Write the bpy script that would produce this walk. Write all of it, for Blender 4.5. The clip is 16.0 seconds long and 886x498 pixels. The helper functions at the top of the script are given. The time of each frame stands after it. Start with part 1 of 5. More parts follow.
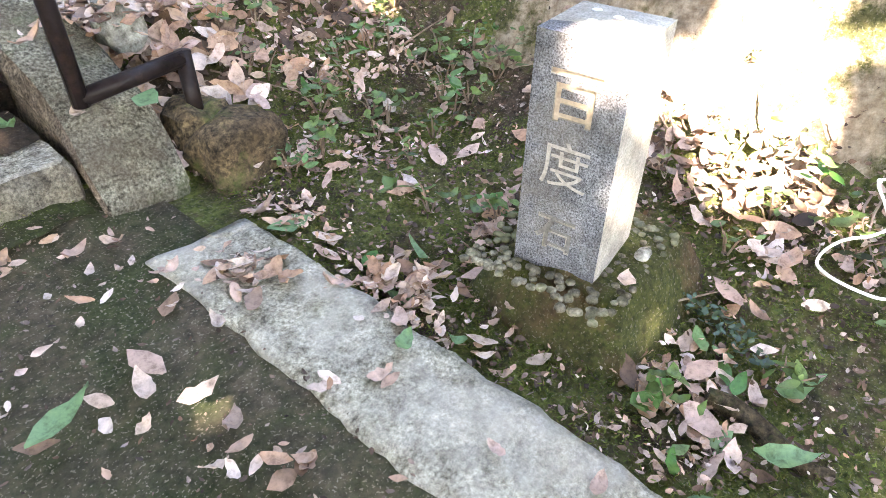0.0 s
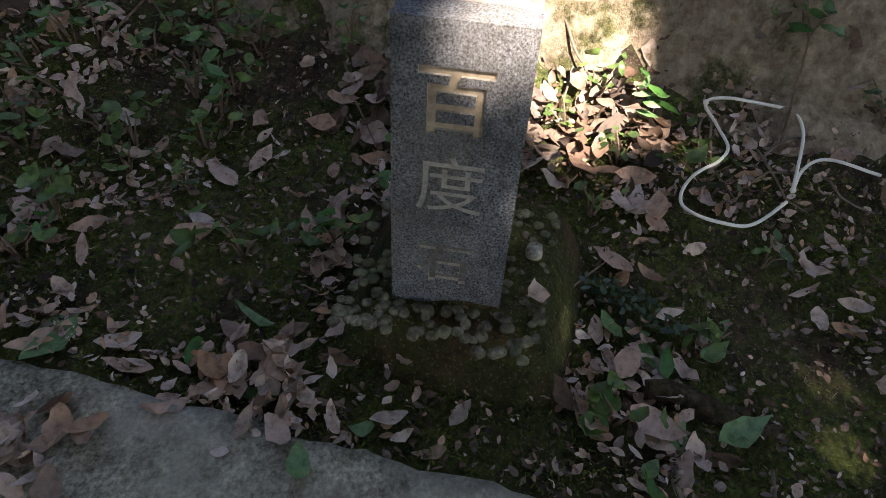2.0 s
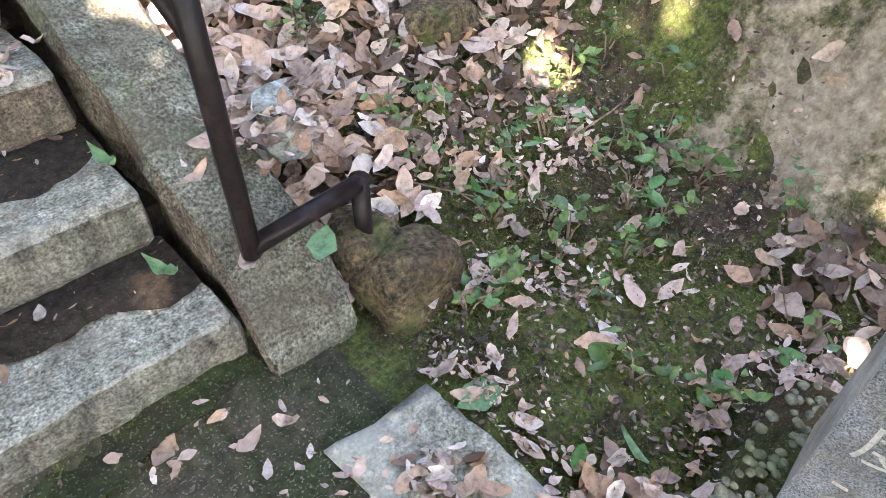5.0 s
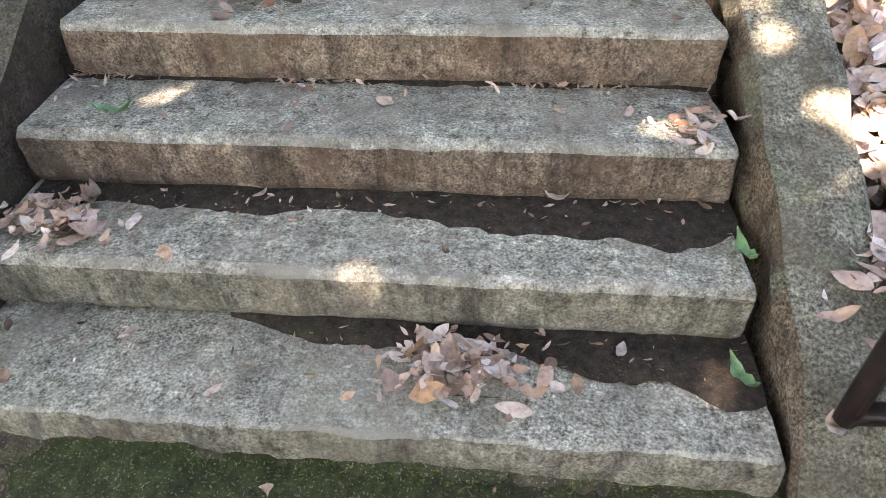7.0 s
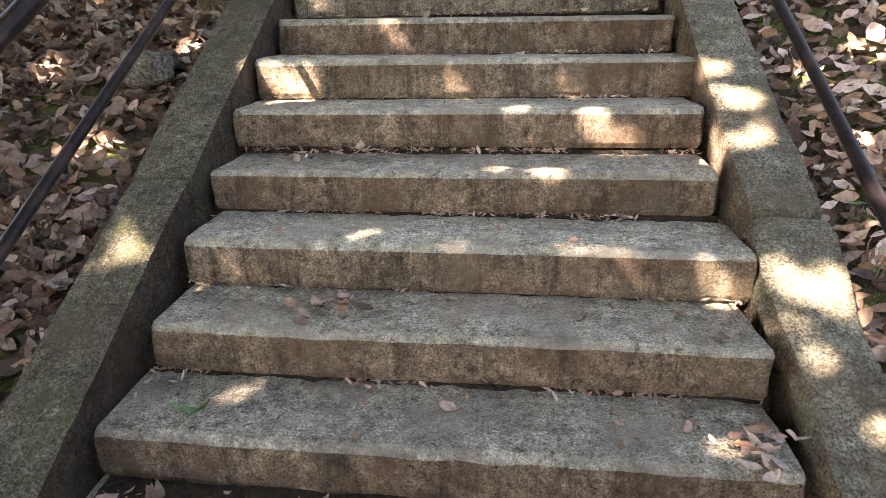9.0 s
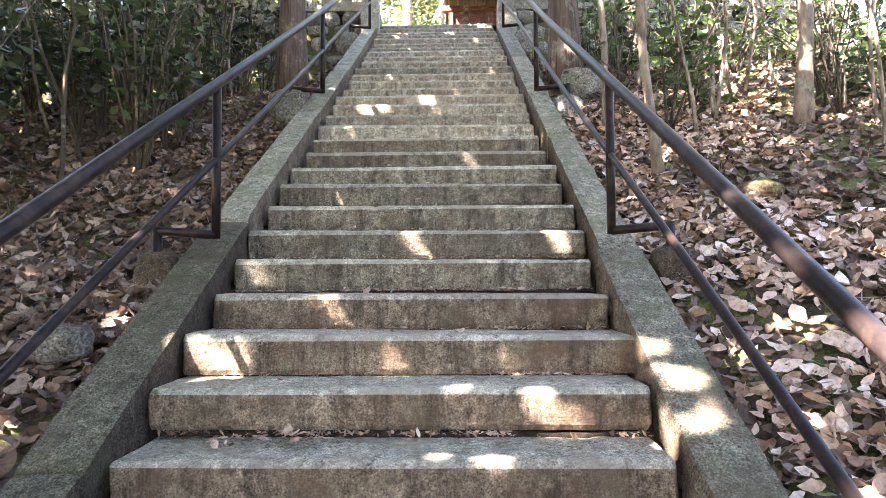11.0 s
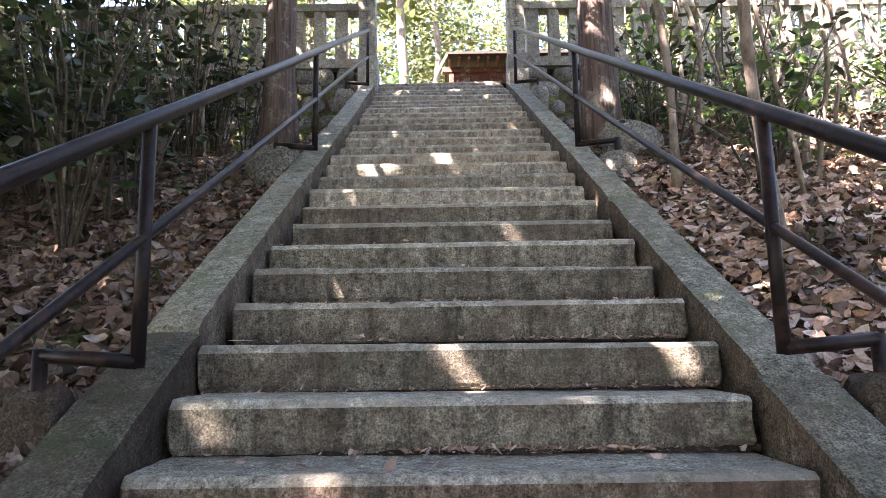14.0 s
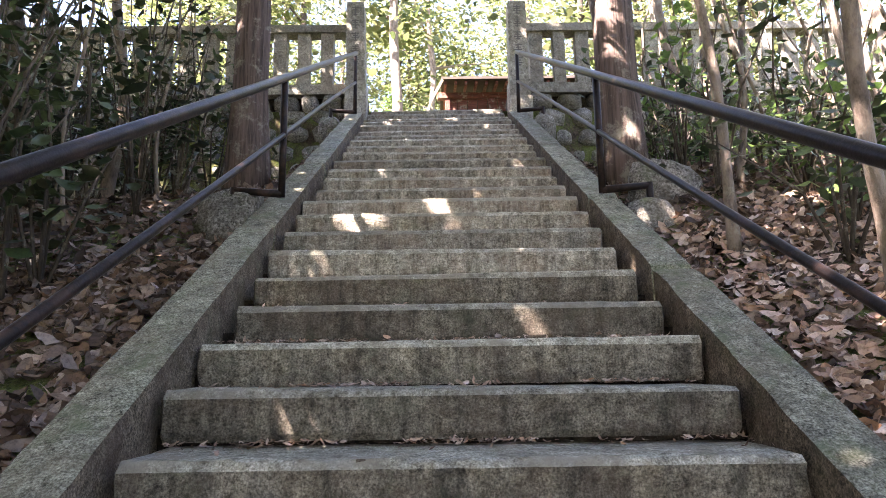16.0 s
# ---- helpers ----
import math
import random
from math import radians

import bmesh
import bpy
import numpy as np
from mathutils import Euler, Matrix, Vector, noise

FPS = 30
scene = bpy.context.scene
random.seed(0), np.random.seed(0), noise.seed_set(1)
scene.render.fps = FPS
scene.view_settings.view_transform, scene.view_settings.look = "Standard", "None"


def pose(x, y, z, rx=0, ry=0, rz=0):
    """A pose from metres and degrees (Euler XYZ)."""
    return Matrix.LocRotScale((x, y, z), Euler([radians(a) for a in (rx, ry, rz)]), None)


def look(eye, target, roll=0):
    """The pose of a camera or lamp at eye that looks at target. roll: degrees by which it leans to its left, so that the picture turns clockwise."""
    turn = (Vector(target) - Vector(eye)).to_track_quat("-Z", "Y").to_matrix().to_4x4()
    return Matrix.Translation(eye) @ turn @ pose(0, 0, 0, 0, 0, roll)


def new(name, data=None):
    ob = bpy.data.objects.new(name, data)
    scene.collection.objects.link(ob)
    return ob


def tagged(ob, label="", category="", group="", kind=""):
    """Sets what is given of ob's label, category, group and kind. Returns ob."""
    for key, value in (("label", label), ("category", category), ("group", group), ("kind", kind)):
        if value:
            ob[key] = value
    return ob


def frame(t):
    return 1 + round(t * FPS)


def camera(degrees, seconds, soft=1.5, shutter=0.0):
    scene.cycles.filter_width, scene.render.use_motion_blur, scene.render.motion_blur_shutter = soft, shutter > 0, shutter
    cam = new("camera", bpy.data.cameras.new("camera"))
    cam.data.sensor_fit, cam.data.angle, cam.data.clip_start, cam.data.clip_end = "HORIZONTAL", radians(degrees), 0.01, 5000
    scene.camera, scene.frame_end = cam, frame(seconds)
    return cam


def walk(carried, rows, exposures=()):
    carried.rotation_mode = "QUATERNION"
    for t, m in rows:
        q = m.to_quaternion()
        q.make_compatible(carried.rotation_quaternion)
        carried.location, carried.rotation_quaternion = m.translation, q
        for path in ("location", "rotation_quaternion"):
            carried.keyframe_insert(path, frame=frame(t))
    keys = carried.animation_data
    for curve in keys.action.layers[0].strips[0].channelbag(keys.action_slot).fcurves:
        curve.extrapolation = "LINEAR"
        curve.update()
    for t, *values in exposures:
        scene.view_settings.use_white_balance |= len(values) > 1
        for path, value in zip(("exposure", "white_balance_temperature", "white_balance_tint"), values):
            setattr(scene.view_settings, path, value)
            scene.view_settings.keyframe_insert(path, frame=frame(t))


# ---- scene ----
cam = camera(69.0, 16.0, 0.8)
PATH = [
    (0, (0.451, -1.48, 1.022), (1.671, -0.472, -0.2), 0.6),
    (0.5, (0.668, -1.314, 0.922), (1.926, -0.617, -0.469), 2.0),
    (1, (0.719, -1.181, 0.952), (2.09, -0.769, -0.444), 3.3),
    (1.5, (0.711, -1.109, 0.966), (2.132, -0.841, -0.416), 3.8),
    (2, (0.709, -1.073, 0.969), (2.142, -0.806, -0.401), 3.7),
    (2.5, (0.709, -1.069, 0.98), (2.155, -0.802, -0.376), 3.6),
    (3, (0.709, -1.067, 0.993), (2.165, -0.796, -0.351), 3.5),
    (3.2, (0.707, -1.068, 1.0), (2.166, -0.794, -0.341), 3.5),
    (5.3, (0.589, -0.734, 1.305), (1.476, 0.433, -0.056), 0.1),
    (5.5, (0.569, -0.714, 1.301), (1.356, 0.537, -0.046), -0.3),
    (6, (0.512, -0.641, 1.338), (1.005, 0.754, -0.008), -1.0),
    (6.5, (0.421, -0.578, 1.382), (0.601, 0.911, 0.059), -1.4),
    (7, (0.311, -0.552, 1.406), (0.187, 0.967, 0.111), -1.7),
    (7.5, (0.256, -0.564, 1.462), (0.088, 0.973, 0.193), -2.4),
    (8, (0.207, -0.55, 1.541), (0.023, 1.115, 0.449), -1.6),
    (8.5, (0.204, -0.545, 1.613), (0.009, 1.249, 0.752), -1.3),
    (9, (0.186, -0.523, 1.637), (-0.007, 1.345, 0.949), -1.1),
    (9.5, (0.178, -0.461, 1.682), (0.126, 1.462, 1.132), -1.2),
    (10, (0.163, -0.42, 1.691), (0.164, 1.562, 1.424), -0.5),
    (10.2, (0.201, -0.412, 1.711), (0.178, 1.58, 1.534), -1.0),
    (12.3, (0.102, 0.015, 1.65), (0.095, 1.997, 1.912), 0.3),
    (12.5, (0.045, 0.123, 1.679), (0.037, 2.106, 1.94), 0.2),
    (13, (-0.033, 0.347, 1.709), (-0.006, 2.335, 1.922), -0.5),
    (13.5, (-0.036, 0.668, 1.822), (-0.003, 2.657, 2.027), -0.8),
    (14, (-0.074, 0.939, 1.966), (-0.062, 2.917, 2.263), -0.9),
    (14.5, (-0.14, 1.168, 2.113), (-0.109, 3.145, 2.413), -1.0),
    (15, (-0.089, 1.404, 2.172), (-0.038, 3.38, 2.477), -1.2),
    (15.5, (-0.054, 1.612, 2.257), (-0.014, 3.585, 2.585), -1.0),
    (16, (-0.063, 1.828, 2.409), (-0.035, 3.795, 2.774), -0.9),
]
EXPOSURES = [(0.0, 5.69, 7450, 23), (0.6, 5.42, 7450, 23), (1.3, 3.34, 7350, 21), (2.0, 2.8, 7000, 20), (3.2, 2.8, 7000, 20), (5.3, 5.72, 7150, 21), (6.3, 5.59, 7350, 22), (7.0, 5.35, 7500, 24), (8.0, 5.12, 7750, 26), (9.0, 4.67, 7950, 26), (9.6, 4.75, 7650, 25), (10.0, 5.29, 7200, 23), (10.2, 5.32, 7150, 23), (12.3, 4.57, 6500, 26), (16.0, 4.44, 6800, 28)]
walk(cam, [(t, look(eye, target, roll)) for t, eye, target, roll in PATH], EXPOSURES)

# ---- world, sun ----
SUN_WAY = Vector((0.50, 0.40, -0.766)).normalized()
world = bpy.data.worlds.new("world")
scene.world = world
world.use_nodes = True
wn = world.node_tree.nodes
sky = wn.new("ShaderNodeTexSky")
sky.sky_type = "NISHITA"
sky.sun_disc = False
sky.sun_elevation = math.asin(0.766)
sky.sun_rotation = math.atan2(-SUN_WAY.x, -SUN_WAY.y)
world.node_tree.links.new(sky.outputs[0], wn["Background"].inputs[0])
wn["Background"].inputs[1].default_value = 0.06
sun_data = bpy.data.lights.new("sun", "SUN")
sun_data.energy = 5.0
sun_data.angle = radians(0.6)
sun_data.color = (1.0, 0.93, 0.82)
sun = new("sun", sun_data)
sun.matrix_world = look((-20, -16, 31), Vector((-20, -16, 31)) + SUN_WAY)


# ---- materials ----
def ramp(nt, fac, stops):
    r = nt.nodes.new("ShaderNodeValToRGB")
    while len(r.color_ramp.elements) < len(stops):
        r.color_ramp.elements.new(0.5)
    for e, (p, c) in zip(r.color_ramp.elements, stops):
        e.position, e.color = p, (*c, 1)
    nt.links.new(fac, r.inputs[0])
    return r.outputs[0]


def noise_out(nt, vec, scale, detail=4.0, rough=0.6):
    n = nt.nodes.new("ShaderNodeTexNoise")
    n.inputs["Scale"].default_value, n.inputs["Detail"].default_value, n.inputs["Roughness"].default_value = scale, detail, rough
    nt.links.new(vec, n.inputs["Vector"])
    return n.outputs[0]


def mixc(nt, fac, a, b, kind="MIX"):
    m = nt.nodes.new("ShaderNodeMix")
    m.data_type, m.blend_type = "RGBA", kind
    for sock, val in ((m.inputs[0], fac), (m.inputs[6], a), (m.inputs[7], b)):
        if isinstance(val, (int, float)):
            sock.default_value = val
        elif isinstance(val, tuple):
            sock.default_value = (*val, 1)
        else:
            nt.links.new(val, sock)
    return m.outputs[2]


def base_mat(name, rough=0.9, metal=0.0):
    m = bpy.data.materials.new(name)
    m.use_nodes = True
    nt = m.node_tree
    b = nt.nodes["Principled BSDF"]
    b.inputs["Roughness"].default_value, b.inputs["Metallic"].default_value = rough, metal
    b.inputs["Specular IOR Level"].default_value = 0.3
    g = nt.nodes.new("ShaderNodeNewGeometry")
    return m, nt, b, g.outputs["Position"]


def bump(nt, b, height, strength=0.5, dist=0.01):
    n = nt.nodes.new("ShaderNodeBump")
    n.inputs["Strength"].default_value, n.inputs["Distance"].default_value = strength, dist
    nt.links.new(height, n.inputs["Height"])
    nt.links.new(n.outputs[0], b.inputs["Normal"])


def stone_mat(name, dark, light, stain, moss, grain=160, stain_amt=0.5, moss_amt=0.4, bumps=0.5, streak=0.0, pits=0.9):
    """Weathered granite: speckle, broad stains, run-off streaks, moss in patches."""
    m, nt, b, p = base_mat(name, 0.92)
    speck = ramp(nt, noise_out(nt, p, grain, 3, 0.7), [(0.34, tuple(v * 0.8 for v in dark)), (0.5, tuple((a + c) / 2 for a, c in zip(dark, light))), (0.67, tuple(min(0.8, v * 1.08) for v in light))])
    mott = ramp(nt, noise_out(nt, p, 9, 5, 0.65), [(0.3, (0.5, 0.5, 0.49)), (0.7, (1.25, 1.25, 1.22))])
    col = mixc(nt, 1.0, speck, mott, "MULTIPLY")
    pit = ramp(nt, noise_out(nt, p, 30, 8, 0.78), [(0.34, (0.1, 0.085, 0.065)), (0.44, (0.66, 0.64, 0.6)), (0.55, (1.05, 1.05, 1.04)), (0.69, (1.6, 1.59, 1.55))])
    col = mixc(nt, pits, col, pit, "MULTIPLY")
    s = ramp(nt, noise_out(nt, p, 3.1, 6, 0.7), [(0.46, (0, 0, 0)), (0.62, (stain_amt,) * 3)])
    col = mixc(nt, s, col, stain)
    crust = ramp(nt, noise_out(nt, p, 7.3, 8, 0.8), [(0.56, (0, 0, 0)), (0.64, (stain_amt * 0.8,) * 3)])
    col = mixc(nt, crust, col, tuple(v * 0.55 for v in stain))
    if streak:
        mp = nt.nodes.new("ShaderNodeMapping")
        mp.inputs["Scale"].default_value = (16, 3, 2.2)
        nt.links.new(p, mp.inputs["Vector"])
        run = ramp(nt, noise_out(nt, mp.outputs[0], 1.0, 6, 0.75), [(0.36, (1 - streak,) * 3), (0.5, (1, 1, 1)), (0.68, (1.25, 1.24, 1.22))])
        col = mixc(nt, 1.0, col, run, "MULTIPLY")
    if moss_amt:
        s2 = ramp(nt, noise_out(nt, p, 4.3, 6, 0.75), [(0.52, (0, 0, 0)), (0.66, (moss_amt,) * 3)])
        col = mixc(nt, s2, col, moss)
    info = nt.nodes.new("ShaderNodeObjectInfo")
    tone = ramp(nt, info.outputs["Random"], [(0.0, (0.74, 0.74, 0.74)), (0.5, (0.98, 0.96, 0.94)), (1.0, (1.14, 1.15, 1.14))])
    col = mixc(nt, 1.0, col, tone, "MULTIPLY")
    nt.links.new(col, b.inputs["Base Color"])
    bump(nt, b, noise_out(nt, p, 48, 8, 0.75), bumps, 0.03)
    return m


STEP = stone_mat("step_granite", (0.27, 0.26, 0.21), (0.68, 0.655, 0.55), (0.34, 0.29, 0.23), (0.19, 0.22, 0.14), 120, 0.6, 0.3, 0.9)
# brown stain and the risers' dimmer light both go into these colours
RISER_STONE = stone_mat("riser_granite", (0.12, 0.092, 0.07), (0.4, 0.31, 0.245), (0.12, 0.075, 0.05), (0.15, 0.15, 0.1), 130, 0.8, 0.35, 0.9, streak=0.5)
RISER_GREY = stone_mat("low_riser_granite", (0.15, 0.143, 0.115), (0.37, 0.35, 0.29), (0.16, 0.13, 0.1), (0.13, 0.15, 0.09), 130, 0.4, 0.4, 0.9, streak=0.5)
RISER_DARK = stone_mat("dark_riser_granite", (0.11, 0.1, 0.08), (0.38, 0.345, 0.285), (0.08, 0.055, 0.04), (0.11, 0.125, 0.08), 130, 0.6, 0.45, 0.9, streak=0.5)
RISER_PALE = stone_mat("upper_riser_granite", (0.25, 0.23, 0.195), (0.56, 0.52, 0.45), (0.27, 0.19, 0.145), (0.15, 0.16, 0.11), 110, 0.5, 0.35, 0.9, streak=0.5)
# pale step edge: wear, and sky light caught on the nosing put into colour
WORN_LIT_EDGE = stone_mat("worn_lit_edge_granite", (0.26, 0.25, 0.21), (0.6, 0.585, 0.52), (0.26, 0.24, 0.2), (0.2, 0.2, 0.16), 150, 0.9, 0.2, 0.8)
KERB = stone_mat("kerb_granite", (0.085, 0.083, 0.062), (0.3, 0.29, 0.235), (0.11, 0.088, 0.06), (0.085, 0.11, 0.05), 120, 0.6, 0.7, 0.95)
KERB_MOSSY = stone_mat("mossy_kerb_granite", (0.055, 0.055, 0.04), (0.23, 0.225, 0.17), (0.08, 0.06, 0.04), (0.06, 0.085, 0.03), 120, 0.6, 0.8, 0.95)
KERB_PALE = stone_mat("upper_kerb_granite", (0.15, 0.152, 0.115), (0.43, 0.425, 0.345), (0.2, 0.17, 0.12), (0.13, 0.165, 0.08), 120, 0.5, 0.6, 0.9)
# kerb side tones: brown soil stain plus the unlit faces' shade in the colour
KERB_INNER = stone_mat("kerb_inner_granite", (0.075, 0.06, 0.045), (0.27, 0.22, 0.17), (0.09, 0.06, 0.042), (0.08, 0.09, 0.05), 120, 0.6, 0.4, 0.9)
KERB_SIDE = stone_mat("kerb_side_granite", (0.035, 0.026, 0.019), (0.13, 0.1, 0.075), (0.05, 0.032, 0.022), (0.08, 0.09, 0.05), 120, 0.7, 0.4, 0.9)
SLAB = stone_mat("paving_granite", (0.2, 0.19, 0.155), (0.45, 0.43, 0.36), (0.52, 0.495, 0.43), (0.14, 0.17, 0.09), 110, 0.5, 0.2, 0.7)
# bluish granite; the front's shade and the sides' sun are put into two tones
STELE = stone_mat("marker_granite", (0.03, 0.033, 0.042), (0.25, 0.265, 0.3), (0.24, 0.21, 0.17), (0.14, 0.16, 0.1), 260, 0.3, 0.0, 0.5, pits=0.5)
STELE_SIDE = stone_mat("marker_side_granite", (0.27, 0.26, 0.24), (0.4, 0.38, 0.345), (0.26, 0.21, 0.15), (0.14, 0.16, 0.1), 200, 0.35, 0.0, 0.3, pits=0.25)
POST = stone_mat("gate_granite", (0.2, 0.19, 0.17), (0.42, 0.4, 0.36), (0.2, 0.17, 0.14), (0.14, 0.16, 0.1), 90, 0.5, 0.3, 0.5)
ROCK = stone_mat("field_stone", (0.13, 0.125, 0.12), (0.34, 0.33, 0.31), (0.12, 0.1, 0.07), (0.1, 0.14, 0.05), 60, 0.5, 0.45, 0.9)
PALE = stone_mat("pale_rock", (0.38, 0.4, 0.38), (0.6, 0.62, 0.58), (0.3, 0.28, 0.22), (0.14, 0.17, 0.09), 40, 0.4, 0.2, 0.6)
PEBBLE = stone_mat("pebble_stone", (0.1, 0.095, 0.07), (0.24, 0.22, 0.17), (0.13, 0.15, 0.07), (0.12, 0.15, 0.06), 50, 0.6, 0.4, 0.3)
MOSSY = stone_mat("mossy_rock", (0.06, 0.045, 0.028), (0.17, 0.125, 0.07), (0.11, 0.075, 0.045), (0.09, 0.13, 0.025), 60, 0.6, 0.7, 0.9)


def ground_mat(name, soil, soil2, moss, moss2, lo, hi, grains=0.35):
    m, nt, b, p = base_mat(name, 0.97)
    col = mixc(nt, ramp(nt, noise_out(nt, p, 38, 5, 0.7), [(0.35, (0, 0, 0)), (0.65, (1, 1, 1))]), soil, soil2)
    mo = mixc(nt, ramp(nt, noise_out(nt, p, 60, 4, 0.7), [(0.35, (0, 0, 0)), (0.65, (1, 1, 1))]), moss, moss2)
    f = ramp(nt, noise_out(nt, p, 3.4, 7, 0.72), [(lo, (0, 0, 0)), (hi, (1, 1, 1))])
    col = mixc(nt, f, col, mo)
    grit = ramp(nt, noise_out(nt, p, 150, 2, 0.5), [(0.61, (0, 0, 0)), (0.65, (grains,) * 3)])
    col = mixc(nt, grit, col, (0.34, 0.31, 0.25))
    nt.links.new(col, b.inputs["Base Color"])
    tone = ramp(nt, noise_out(nt, p, 14, 5, 0.7), [(0.3, (0.55, 0.53, 0.5)), (0.7, (1.3, 1.28, 1.2))])
    nt.links.new(mixc(nt, 1.0, col, tone, "MULTIPLY"), b.inputs["Base Color"])
    bump(nt, b, noise_out(nt, p, 120, 6, 0.75), 1.0, 0.02)
    return m


EARTH = ground_mat("bank_earth", (0.022, 0.015, 0.01), (0.11, 0.077, 0.053), (0.035, 0.055, 0.01), (0.15, 0.18, 0.045), 0.41, 0.55, 0.35)
COURT = ground_mat("mossy_court", (0.06, 0.05, 0.036), (0.15, 0.125, 0.09), (0.022, 0.036, 0.011), (0.065, 0.078, 0.032), 0.40, 0.6, 0.55)
MOSSGROUND = ground_mat("moss_cushion", (0.06, 0.038, 0.02), (0.13, 0.09, 0.045), (0.025, 0.038, 0.008), (0.09, 0.1, 0.025), 0.42, 0.54)
PALE_EARTH = ground_mat("pale_cut_earth", (0.28, 0.215, 0.15), (0.55, 0.47, 0.37), (0.035, 0.042, 0.012), (0.13, 0.13, 0.05), 0.51, 0.6)
DARK_MOSS = ground_mat("dark_moss", (0.03, 0.024, 0.015), (0.06, 0.05, 0.03), (0.018, 0.028, 0.007), (0.05, 0.066, 0.018), 0.36, 0.5)
SOIL = ground_mat("dark_soil", (0.014, 0.01, 0.008), (0.06, 0.043, 0.031), (0.03, 0.034, 0.018), (0.06, 0.066, 0.03), 0.56, 0.7, 0.12)


def leaf_mat(name, cols, rough=0.6, trans=0.25, spec=0.3):
    """Leaves: each island its own tone, veins and blotches, some light passes through."""
    m, nt, b, p = base_mat(name, rough)
    b.inputs["Specular IOR Level"].default_value = spec
    g = [n for n in nt.nodes if n.bl_idname == "ShaderNodeNewGeometry"][0]
    n = len(cols)
    col = ramp(nt, g.outputs["Random Per Island"], [(i / max(1, n - 1), c) for i, c in enumerate(cols)])
    blot = ramp(nt, noise_out(nt, p, 45, 4, 0.7), [(0.3, (0.45, 0.42, 0.4)), (0.5, (0.95, 0.95, 0.95)), (0.7, (1.25, 1.22, 1.2))])
    col = mixc(nt, 1.0, col, blot, "MULTIPLY")
    nt.links.new(col, b.inputs["Base Color"])
    if trans:
        t = nt.nodes.new("ShaderNodeBsdfTranslucent")
        nt.links.new(col, t.inputs[0])
        mx = nt.nodes.new("ShaderNodeMixShader")
        mx.inputs[0].default_value = trans
        nt.links.new(b.outputs[0], mx.inputs[1])
        nt.links.new(t.outputs[0], mx.inputs[2])
        nt.links.new(mx.outputs[0], nt.nodes["Material Output"].inputs[0])
    return m


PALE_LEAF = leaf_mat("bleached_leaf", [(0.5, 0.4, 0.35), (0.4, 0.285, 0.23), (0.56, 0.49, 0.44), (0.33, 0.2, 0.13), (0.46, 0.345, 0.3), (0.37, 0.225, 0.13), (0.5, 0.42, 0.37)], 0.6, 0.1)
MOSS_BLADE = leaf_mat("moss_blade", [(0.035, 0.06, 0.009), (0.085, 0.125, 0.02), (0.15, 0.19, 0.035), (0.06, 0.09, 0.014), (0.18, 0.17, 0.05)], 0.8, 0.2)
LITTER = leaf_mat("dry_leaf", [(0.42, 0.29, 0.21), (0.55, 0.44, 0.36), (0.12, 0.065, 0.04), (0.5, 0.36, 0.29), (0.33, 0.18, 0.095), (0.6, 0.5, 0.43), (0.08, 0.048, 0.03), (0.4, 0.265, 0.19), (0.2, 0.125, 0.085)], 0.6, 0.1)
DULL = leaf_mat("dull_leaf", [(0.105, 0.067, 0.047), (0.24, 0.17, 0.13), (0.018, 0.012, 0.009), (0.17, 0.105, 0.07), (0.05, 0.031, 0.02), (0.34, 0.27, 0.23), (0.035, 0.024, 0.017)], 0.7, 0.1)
GREENLEAF = leaf_mat("fallen_green_leaf", [(0.03, 0.1, 0.018), (0.06, 0.17, 0.035), (0.16, 0.26, 0.13), (0.045, 0.13, 0.025)], 0.45, 0.15)
SPRIG = leaf_mat("young_leaf", [(0.05, 0.1, 0.028), (0.1, 0.18, 0.045), (0.17, 0.27, 0.075), (0.04, 0.08, 0.03)], 0.4, 0.35, 0.5)
SHRUB = leaf_mat("shrub_leaf", [(0.02, 0.036, 0.015), (0.04, 0.068, 0.026), (0.1, 0.14, 0.06), (0.015, 0.026, 0.012), (0.06, 0.06, 0.03)], 0.35, 0.3, 0.5)
CANOPY = leaf_mat("canopy_leaf", [(0.06, 0.085, 0.03), (0.1, 0.135, 0.05), (0.17, 0.2, 0.09), (0.09, 0.11, 0.04), (0.2, 0.19, 0.1)], 0.45, 0.45)
IVY = leaf_mat("ivy_leaf", [(0.02, 0.05, 0.025), (0.035, 0.075, 0.04), (0.05, 0.09, 0.05)], 0.4, 0.15, 0.5)


def bark_mat(name, a, c, scale=(30, 30, 2.5), rough=0.95):
    m, nt, b, p = base_mat(name, rough)
    mp = nt.nodes.new("ShaderNodeMapping")
    mp.inputs["Scale"].default_value = scale
    nt.links.new(p, mp.inputs["Vector"])
    f = noise_out(nt, mp.outputs[0], 1.0, 6, 0.7)
    col = ramp(nt, f, [(0.3, a), (0.55, c), (0.75, tuple(min(1, 1.3 * v) for v in c))])
    lich = ramp(nt, noise_out(nt, p, 6, 6, 0.75), [(0.54, (0, 0, 0)), (0.64, (0.6, 0.6, 0.6))])
    col = mixc(nt, lich, col, (0.28, 0.27, 0.22))
    nt.links.new(col, b.inputs["Base Color"])
    bump(nt, b, f, 1.0, 0.02)
    return m


